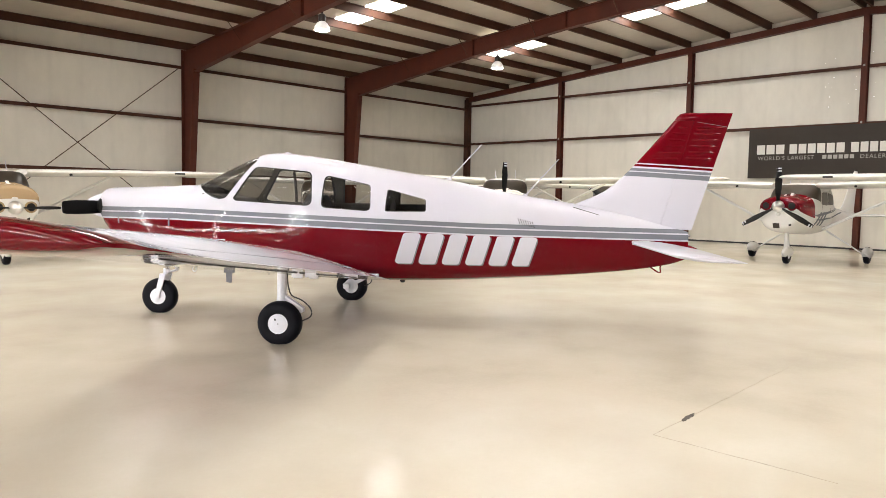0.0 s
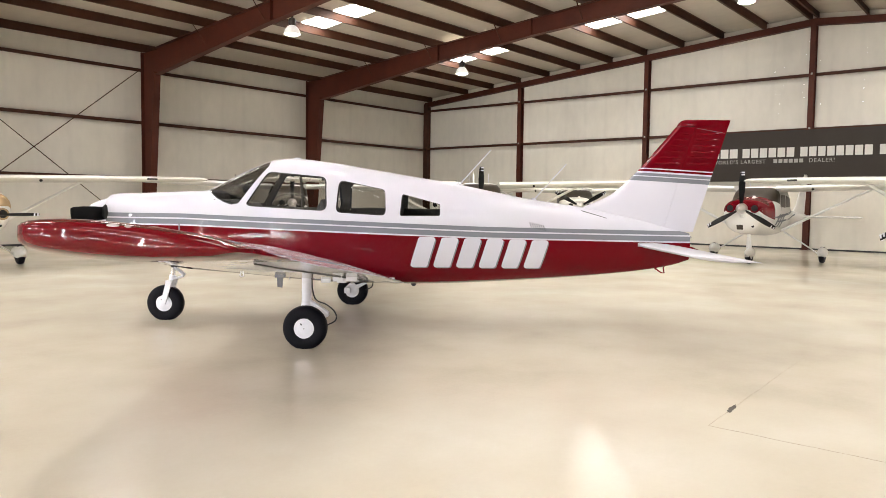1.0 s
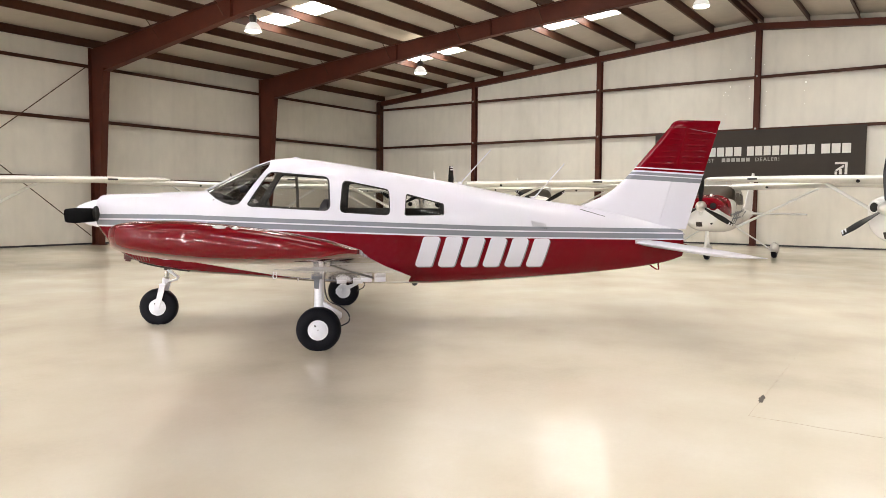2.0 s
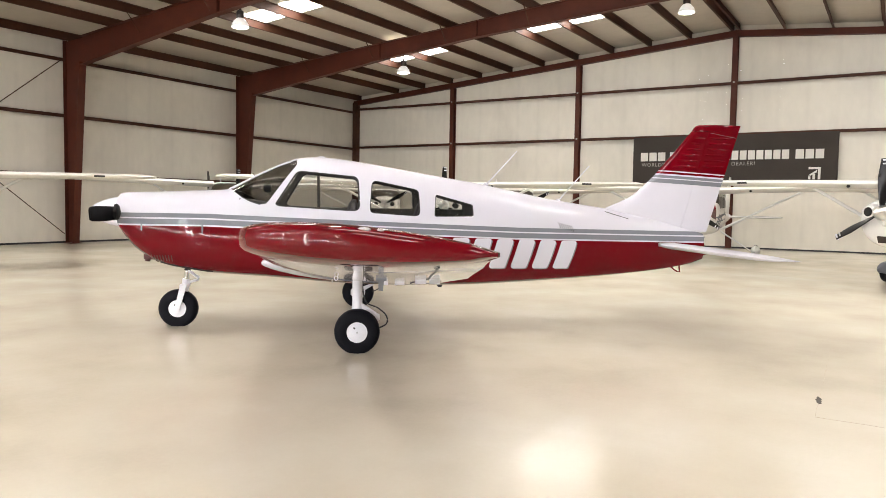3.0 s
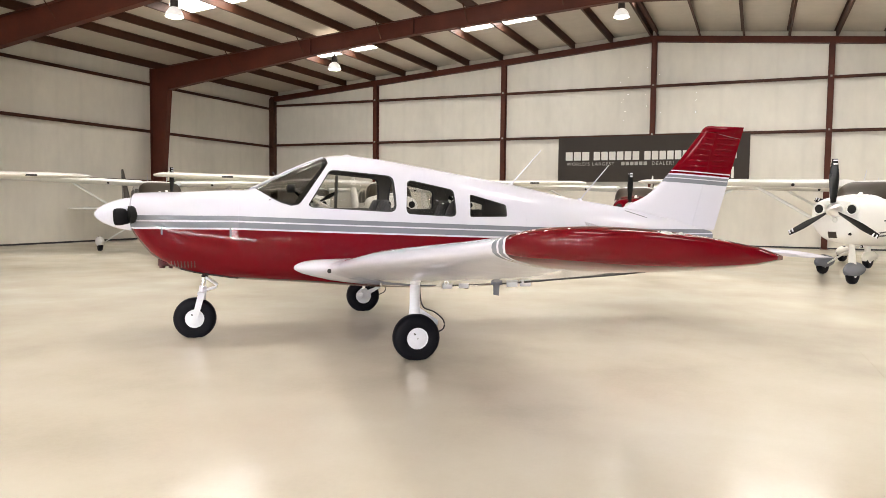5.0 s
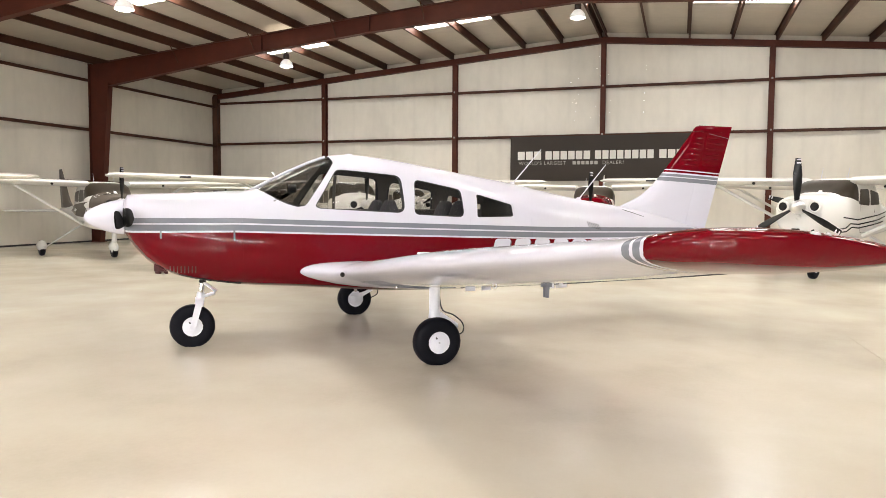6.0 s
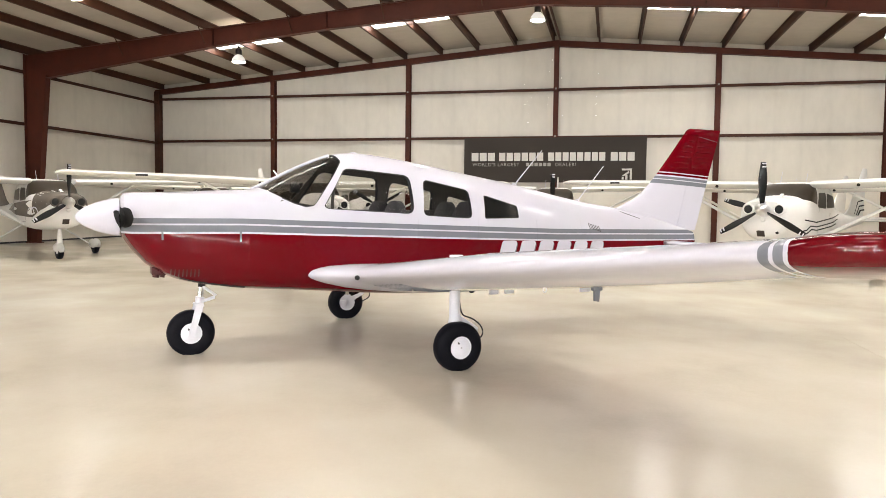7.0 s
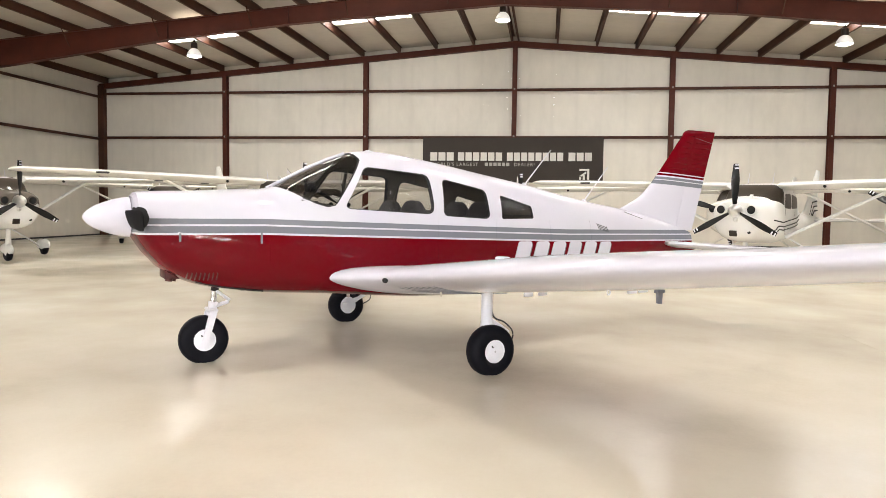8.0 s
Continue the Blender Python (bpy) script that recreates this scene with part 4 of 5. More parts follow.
    if sgn < 0:
        bm = bmesh.new()
        z0 = wz(3.225, 2.17, False)
        ring = [(2.150, z0 + 0.012), (2.195, z0 + 0.012), (2.186, 0.785), (2.155, 0.790)]
        loft(bm, [[(x, sgn * 3.225 + d, z) for x, z in ring] for d in (-0.011, 0.011)])
        add_box(bm, 2.135, 2.21, sgn * 3.225 - 0.014, sgn * 3.225 + 0.014, z0 - 0.02, z0 + 0.005, 0.004)
        part("pitot_mast", bm, grey_paint, wing, "grey blade-shaped pitot mast")
        for k in range(7):
            part("belly_rib", tube(bmesh.new(), [(x, sgn * (0.90 + 0.10 * k), wz(0.90 + 0.10 * k, x, False)) for x in (1.48, 1.65, 1.85, 2.05, 2.2)], 0.005, 5), grey_paint, wing)
    z0 = wz(3.1, 1.85, False) - 0.022
    tie = tube(bmesh.new(), [(1.85 + 0.013 * math.sin(a), sgn * 3.1, z0 + 0.008 - 0.016 * math.cos(a)) for a in [2 * math.pi * q / 16 for q in range(17)]], 0.004, 6)
    part("tie_down_ring", tie, gear_white, wing)

# tail: fin, rudder, stabilator
def fin_le(z):
    return interp([(1.20, 4.75), (1.40, 4.92), (1.455, 5.05), (1.54, 5.225), (1.70, 5.415), (1.82, 5.53), (2.10, 5.770), (2.30, 5.935), (2.365, 5.99)], z)[0]


def fin_hinge(z):
    return 5.83 + (z - 1.15) * 0.285


def fin_te(z):
    return 6.185 + (z - 1.106) * 0.302


fz = [1.10, 1.2, 1.3, 1.40, 1.455, 1.5, 1.54, 1.6, 1.70, 1.82, 1.95, 2.10, 2.25, 2.33]
rows = []
for z in fz:
    th = 0.070 - 0.030 * (z - 1.1) / 1.3
    x0, x1 = fin_le(z), fin_hinge(z)
    # thick part of the fin: a foil cut off at the hinge line
    u = [(0, 0), (0.02, 0.30), (0.06, 0.5), (0.15, 0.74), (0.3, 0.95), (0.5, 1.0), (0.75, 0.9), (1.0, 0.74)]
    rows.append([(x0 + (x1 - x0) * a, th * b, z) for a, b in u] + [(x0 + (x1 - x0) * a, -th * b, z) for a, b in u[:0:-1]])
fin = part("fin", loft(bmesh.new(), rows), fin_paint, plane, "white fin with grey stripes and a red top", 50)
rows = []
for k in range(12):
    z = 1.125 + (2.335 - 1.125) * k / 11
    th = (0.070 - 0.030 * (z - 1.1) / 1.3) * 0.72
    x0, x1 = fin_hinge(z) + 0.003, fin_te(z)
    u = [(0, 1.0), (0.03, 1.01), (0.08, 1.0), (0.35, 0.74), (0.7, 0.34), (1.0, 0.05)]
    rows.append([(x0 + (x1 - x0) * a, th * b, z) for a, b in u] + [(x0 + (x1 - x0) * a, -th * b, z) for a, b in u[::-1]])
rudder = part("rudder", loft(bmesh.new(), rows), fin_paint, plane, "corrugated rudder, red above and white below", 35)
rows = []
for z, a0, a1, k in ((2.335, 5.965, 6.556, 1.0), (2.37, 5.985, 6.568, 0.95), (2.40, 6.02, 6.577, 0.75), (2.415, 6.07, 6.580, 0.4)):
    rows.append([(x, y, z) for x, y in foil(a0, a1, 0.042 * k, 1.0)])
part("fin_cap", loft(bmesh.new(), rows), red_paint, plane, "red moulded fin cap", 50)
for k in range(6):
    z = 1.915 + k * 0.068
    th = (0.070 - 0.030 * (z - 1.1) / 1.3) * 0.72
    for sgn in (-1, 1):
        x0, x1 = fin_hinge(z) + 0.04, fin_te(z) - 0.04
        part("rudder_bead", tube(bmesh.new(), [(x0, sgn * th * 0.95, z), (x0 + 0.03, sgn * (th * 0.93 + 0.004), z), (x1 - 0.05, sgn * (th * 0.30 + 0.002), z), (x1, sgn * th * 0.12, z)], [0.003, 0.012, 0.010, 0.002], 8, 1.1), red_paint, rudder)
        xa, xb = fin_le(z) + 0.05, fin_hinge(z) - 0.03
        part("fin_bead", tube(bmesh.new(), [(xa, sgn * 0.020, z + 0.004), (xa + 0.07, sgn * 0.044, z), (xb - 0.03, sgn * 0.042, z - 0.004), (xb, sgn * 0.034, z - 0.006)], [0.003, 0.012, 0.012, 0.003], 8), red_paint, fin)
for sgn in (-1, 1):
    zs = [2.315 - 0.010 * i for i in range(6)]
    seam = [(fin_hinge(z) + 0.03 + (fin_te(z) - fin_hinge(z) - 0.04) * i / 5, sgn * 0.030 * (1 - i / 5.6), z) for i, z in enumerate(zs)]
    part("cap_seam", tube(bmesh.new(), seam, 0.0022, 5), grey_paint, rudder, "chipped pale seam under the fin cap")
for sgn in (-1, 1):
    part("tail_slot", hull_patch([(4.87, 1.362), (5.16, 1.278), (5.165, 1.270), (4.875, 1.352)], 0.004, sgn, 2), dark_trim, plane)
for sgn in (-1, 1):
    rows = []
    for b, le, te, th in ((0.05, 5.52, 6.26, 0.040), (0.5, 5.54, 6.26, 0.040), (1.2, 5.575, 6.26, 0.037), (1.75, 5.60, 6.255, 0.033), (1.88, 5.64, 6.24, 0.028), (1.94, 5.74, 6.20, 0.012)):
        rows.append([(x, sgn * b, 0.955 + z - (x - 5.75) * 0.085) for x, z in foil(le, te, th, 1.0)])
    stab = part("stabilator", loft(bmesh.new(), rows), white_paint, plane, "white all-moving tailplane", 45)
    part("trim_tab_gap", tube(bmesh.new(), [(6.09, sgn * b, 0.955 - 0.034 * 0.085 * 10 + 0.012) for b in (0.12, 0.6, 1.2)], 0.003, 5), dark_trim, stab)
    part("stabilator_root", box(5.52, 5.72, min(sgn * 0.10, sgn * 0.22), max(sgn * 0.10, sgn * 0.22), 0.955, 1.0, 0.012), alloy, plane)
part("tail_cone", lathe(bmesh.new(), [(0, 0.14), (0.02, 0.13), (0.05, 0.06), (0.062, 0.0), (0, -0.01)], "X", (6.13, 0, 0.90), 16), red_paint, plane, "red pointed tail fairing")
part("tail_light", lathe(bmesh.new(), [(0, 0.030), (0.010, 0.026), (0.015, 0.010), (0.016, 0.0), (0, -0.02)], "X", (6.152, 0, 1.062), 14), nav_lens, plane, "clear tail light", 80)
part("tie_down_skid", tube(bmesh.new(), [(5.75, 0, 0.705), (5.84, 0, 0.645), (5.875, 0, 0.640), (5.865, 0, 0.70), (5.88, 0, 0.735)], 0.009, 8), red_paint, plane, "red tail tie-down ring")

# aerials, beacon and roof fittings
for s0, s1, z0, z1 in ((3.47, 3.835, 1.640, 2.045), (4.337, 4.71, 1.470, 1.892)):
    part("aerial", tube(bmesh.new(), [(s0, 0.0, z0 - 0.02), (s0 + (s1 - s0) * 0.1, 0, z0 + (z1 - z0) * 0.1), (s1, 0, z1)], [0.013, 0.008, 0.005], 8), white_paint, plane, "thin raked white whip aerial")
    part("aerial_base", lathe(bmesh.new(), [(0, 0.03), (0.015, 0.028), (0.035, 0.0), (0, -0.02)], "Z", (s0, 0, z0), 12), white_paint, plane)
part("roof_beacon", lathe(bmesh.new(), [(0, 0.020), (0.025, 0.017), (0.05, 0.006), (0.06, -0.006), (0, -0.02)], "Z", (1.575, 0, 1.915), 18), white_paint, plane)
part("air_thermometer", tube(bmesh.new(), [(0.85, 0.10, 1.66), (0.80, 0.12, 1.73)], 0.006, 6), chrome, plane)
# door outline and handle on the port-facing skin, fuel vent
for s0 in (0.93, 2.06, 2.74, 3.5, 4.15):
    part("skin_lap", tube(bmesh.new(), [on_hull(s0, z, -0.0008) for z in (0.8, 0.9, 1.0, 1.08, 1.18, 1.26)], 0.0022, 4), body_paint, plane)


# landing gear
def flowing(points, n=5):
    """Points along a smooth curve through the given ones."""
    p = [Vector(q) for q in points]
    p = [p[0] * 2 - p[1]] + p + [p[-1] * 2 - p[-2]]
    out = []
    for a, b, c, d in zip(p, p[1:], p[2:], p[3:]):
        for k in range(n):
            u = k / n
            out.append(0.5 * (b * 2 + (c - a) * u + (a * 2 - b * 5 + c * 4 - d) * u**2 + (b * 3 - a - c * 3 + d) * u**3))
    return out + [p[-2]]


def wheel(parent, c, width, radius, hub_r, name="wheel"):
    y0 = c[1]
    tyre = lathe(bmesh.new(), [(hub_r * 0.96, -width * 0.42), (hub_r * 1.12, -width * 0.48), (radius * 0.80, -width * 0.50), (radius * 0.93, -width * 0.40), (radius * 0.985, -width * 0.26), (radius, -width * 0.10),
             (radius, width * 0.10), (radius * 0.985, width * 0.26), (radius * 0.93, width * 0.40), (radius * 0.80, width * 0.50), (hub_r * 1.12, width * 0.48), (hub_r * 0.96, width * 0.42)], "Y", c, 72)
    for v in tyre.verts:
        low = max(0.0, 0.035 - v.co.z) / 0.035
        v.co.y = y0 + (v.co.y - y0) * (1 + 0.07 * low * low)
        v.co.z = max(v.co.z, 0.0008)
    w = part(name, tyre, rubber, parent, "black rubber tyre", 50)
    for sgn in (-1, 1):
        part("hub", lathe(bmesh.new(), [(0, width * 0.475 * sgn), (hub_r * 0.80, width * 0.465 * sgn), (hub_r * 0.86, width * 0.445 * sgn), (hub_r * 0.99, width * 0.455 * sgn), (hub_r * 1.01, width * 0.2 * sgn), (0, width * 0.1 * sgn)], "Y", c, 32), gear_white, w, "white wheel hub", 35)
        part("axle_nut", lathe(bmesh.new(), [(0, width * 0.50 * sgn), (0.008, width * 0.498 * sgn), (0.010, width * 0.46 * sgn), (0, width * 0.44 * sgn)], "Y", c, 8), alloy, w)
        part("valve", tube(bmesh.new(), [(c[0] - hub_r * 0.32, y0 + sgn * width * 0.46, c[2] + hub_r * 0.50), (c[0] - hub_r * 0.22, y0 + sgn * width * 0.49, c[2] + hub_r * 0.34)], 0.007, 6), dark_trim, w)
    return w


TYRE = 0.210
for sgn in (-1, 1):
    y = sgn * 1.55
    leg = part("main_leg", lathe(bmesh.new(), [(0, 0.36), (0.052, 0.36), (0.055, 0.40), (0.048, 0.46), (0.046, 0.80), (0.06, 0.86), (0, 0.87)], "Z", (2.00, y - sgn * 0.06, 0), 20), gear_white, plane, "white oleo leg")
    part("piston", tube(bmesh.new(), [(2.00, y - sgn * 0.06, 0.24), (2.00, y - sgn * 0.06, 0.38)], 0.030, 14), chrome, leg)
    bm = bmesh.new()
    add_box(bm, 1.955, 2.045, y - sgn * 0.06 - 0.035, y - sgn * 0.06 + 0.035, 0.155, 0.30, 0.012)
    tube(bm, [(2.0, y - sgn * 0.09, 0.21), (2.0, y + sgn * 0.05, 0.21)], 0.025, 12)
    part("axle_fork", bm, gear_white, leg)
    bm = bmesh.new()
    for z0, z1 in ((0.47, 0.345), (0.20, 0.305)):
        ring = [(2.03, z0), (2.215, z1), (2.215, z1 - 0.035 if z0 > z1 else z1 + 0.03), (2.03, z0 - 0.08 if z0 > z1 else z0 + 0.07)]
        loft(bm, [[(a, y - sgn * 0.06 + d, b) for a, b in ring] for d in (-0.03, 0.03)])
    part("torque_link", bm, gear_white, leg, "white scissor link")
    hose = [(2.045, y - sgn * 0.07, 0.70), (2.055, y - sgn * 0.075, 0.56), (2.09, y - sgn * 0.08, 0.46), (2.19, y - sgn * 0.08, 0.415), (2.275, y - sgn * 0.08, 0.34), (2.28, y - sgn * 0.08, 0.26), (2.19, y - sgn * 0.08, 0.21)]
    part("brake_hose", tube(bmesh.new(), flowing(hose), 0.007, 8), dark_trim, leg, "thin black brake hose")
    bm = bmesh.new()
    lathe(bm, [(0, -0.010), (0.070, -0.010), (0.070, 0.0), (0, 0.0)], "Y", (2.0, y - sgn * 0.085, 0.21), 28)
    add_box(bm, 1.90, 1.985, min(y - sgn * 0.125, y - sgn * 0.085), max(y - sgn * 0.125, y - sgn * 0.085), 0.165, 0.245, 0.012)
    part("brake", bm, gear_white, leg, "white brake disc and caliper")
    wheel(plane, (2.0, y, TYRE - 0.010), 0.160, TYRE + 0.004, 0.098)
bm = tube(bmesh.new(), [(0.075, 0, 0.42), (0.10, 0, 0.66)], 0.026, 14)
nose = part("nose_leg", bm, chrome, plane, "polished nose oleo strut")
bm = bmesh.new()
tube(bm, [(0.062, 0, 0.36), (0.085, 0, 0.53)], 0.040, 14)
for sgn in (-1, 1):
    loft(bm, [[(a, sgn * (0.085 + d), b) for a, b in ((-0.028, 0.19), (0.028, 0.19), (0.105, 0.46), (0.04, 0.47))] for d in (-0.010, 0.010)])
add_box(bm, 0.03, 0.11, -0.095, 0.095, 0.445, 0.475, 0.008)
part("nose_fork", bm, gear_white, nose, "white nose wheel fork")
bm = bmesh.new()
tube(bm, [(0.10, 0.02, 0.635), (0.225, 0.02, 0.540), (0.21, 0.02, 0.520), (0.09, 0.02, 0.485)], 0.013, 8)
tube(bm, [(0.10, -0.02, 0.635), (0.225, -0.02, 0.540), (0.21, -0.02, 0.520), (0.09, -0.02, 0.485)], 0.013, 8)
tube(bm, [(0.215, -0.04, 0.545), (0.215, 0.04, 0.545)], 0.010, 8)
part("torque_link", bm, gear_white, nose, "white scissor link")
part("leg_boot", tube(bmesh.new(), [(0.098, 0, 0.625), (0.11, 0, 0.70)], 0.034, 14), dark_hole, nose)
wheel(plane, (0.0, 0.0, TYRE - 0.010), 0.140, TYRE + 0.004, 0.096)

# cabin: floor, panel, yokes, seats
part("cabin_floor", box(0.72, 3.05, -0.31, 0.31, 0.66, 0.675), interior_grey, plane)
bm = bmesh.new()
ring = [(0.72, 0.95), (1.02, 0.95), (1.06, 1.33), (1.00, 1.40), (0.74, 1.44)]
loft(bm, [[(a, y, b) for a, b in ring] for y in (-0.46, 0.46)])
part("instrument_panel", bm, interior_grey, plane, "dark instrument panel and glare shield", None)
for y in (-0.24, 0.24):
    bm = tube(bmesh.new(), [(1.05, y, 1.20), (1.22, y, 1.21)], 0.014, 8)
    tube(bm, [(1.23, y - 0.15, 1.30), (1.225, y - 0.15, 1.22), (1.22, y, 1.19), (1.225, y + 0.15, 1.22), (1.23, y + 0.15, 1.30)], 0.016, 8)
    part("control_yoke", bm, dark_trim, plane, "black control yoke")
part("compass", lathe(bmesh.new(), [(0, -0.05), (0.045, -0.04), (0.05, 0.0), (0.045, 0.04), (0, 0.05)], "X", (0.98, 0.0, 1.56), 14), dark_trim, plane)


def cabin_seat(s, y):
    bm = bmesh.new()
    add_box(bm, s - 0.24, s + 0.24, y - 0.22, y + 0.22, 0.86, 1.00, 0.04)
    st = part("seat", bm, seat_cloth, plane, "charcoal upholstered seat")
    rows = []
    for k in range(9):
        d = -0.21 + 0.42 * k / 8
        top = 1.45 - 0.09 * (abs(d) / 0.21) ** 3
        rows.append([(a, y + d, b) for a, b in [(s + 0.20, 0.96), (s + 0.31, 0.95), (s + 0.44, top - 0.05), (s + 0.42, top), (s + 0.37, top), (s + 0.34, top - 0.05)]])
    part("seat_back", loft(bmesh.new(), rows), seat_cloth, st, "", 50)
    bm = bmesh.new()
    add_box(bm, s - 0.2, s + 0.2, y - 0.18, y - 0.15, 0.676, 0.865)
    add_box(bm, s - 0.2, s + 0.2, y + 0.15, y + 0.18, 0.676, 0.865)
    part("seat_rail", bm, alloy, st, "", None)


for s, y in ((1.55, -0.25), (1.55, 0.25), (2.35, -0.24), (2.35, 0.24)):
    cabin_seat(s, y)
rows = []
for k in range(23):
    q = 1.12 + 2.14 * k / 22
    rows.append([(q, half_width(HULL, q, z) - d, z) for z, d in ((0.80, 0.036), (1.345, 0.036), (1.352, 0.046), (1.345, 0.056), (0.80, 0.056))])
part("cabin_lining", loft(bmesh.new(), rows), interior_grey, plane, "grey trim panel under the far windows", 40)
part("door_post", tube(bmesh.new(), [on_hull(1.52, z, -0.028, 1) for z in (1.3, 1.45, 1.6, 1.72)], 0.018, 6), interior_grey, plane)


# ---- high-wing aeroplanes parked behind ----
SKIN = [  # x aft of the propeller, bottom, top, half width, height of greatest width, roundness above and below
    (0.10, 1.06, 1.55, 0.38, 1.36, 2.6, 2.4), (0.12, 0.95, 1.57, 0.415, 1.34, 2.6, 2.5), (0.17, 0.87, 1.595, 0.45, 1.31, 2.6, 2.5), (0.40, 0.79, 1.635, 0.50, 1.26, 2.7, 2.6), (0.85, 0.74, 1.65, 0.54, 1.20, 2.8, 2.8), (1.02, 0.73, 1.69, 0.55, 1.20, 3.2, 2.9),
    (1.42, 0.71, 1.91, 0.56, 1.22, 6.0, 3.0), (1.85, 0.69, 1.97, 0.56, 1.24, 4.6, 3.0), (2.60, 0.71, 1.95, 0.55, 1.26, 4.4, 2.8), (3.10, 0.74, 1.71, 0.48, 1.22, 3.0, 2.6), (3.90, 0.79, 1.47, 0.37, 1.15, 2.5, 2.4), (5.00, 0.87, 1.35, 0.27, 1.12, 2.3, 2.2), (6.40, 0.98, 1.26, 0.16, 1.12, 2.2, 2.0), (7.40, 1.06, 1.24, 0.08, 1.15, 2.0, 2.0), (7.60, 1.10, 1.18, 0.03, 1.14, 2.0, 2.0),
]
skin_ss = [0.10, 0.11, 0.12, 0.14, 0.17, 0.22, 0.30, 0.40, 0.55, 0.72, 0.90, 1.02, 1.10, 1.18, 1.26, 1.34, 1.42, 1.55, 1.70, 1.85, 2.10, 2.35, 2.6, 2.8, 3.1, 3.5, 3.9, 4.4, 5.0, 5.7, 6.4, 7.0, 7.4, 7.6]
HUB_Z = 1.39


def hull_patch_on(table, outline, off, sgn):
    bm = bmesh.new()
    outline = dense(outline, 0.06)
    n = len(outline)
    cs, cz = sum(p[0] for p in outline) / n, sum(p[1] for p in outline) / n
    place = lambda s, z, o: Vector((s, sgn * (half_width(table, s, z) + o), z))
    rows = [[bm.verts.new(place(cs + (s - cs) * f, cz + (z - cz) * f, o)) for s, z in outline] for f, o in ((1, 0.0005), (1, off), (0.5, off))]
    mid = bm.verts.new(place(cs, cz, off))
    for a, b in zip(rows, rows[1:]):
        for i in range(n):
            bm.faces.new((a[i], a[(i + 1) % n], b[(i + 1) % n], b[i]))
    for i in range(n):
        bm.faces.new((rows[-1][i], rows[-1][(i + 1) % n], mid))
    return bm


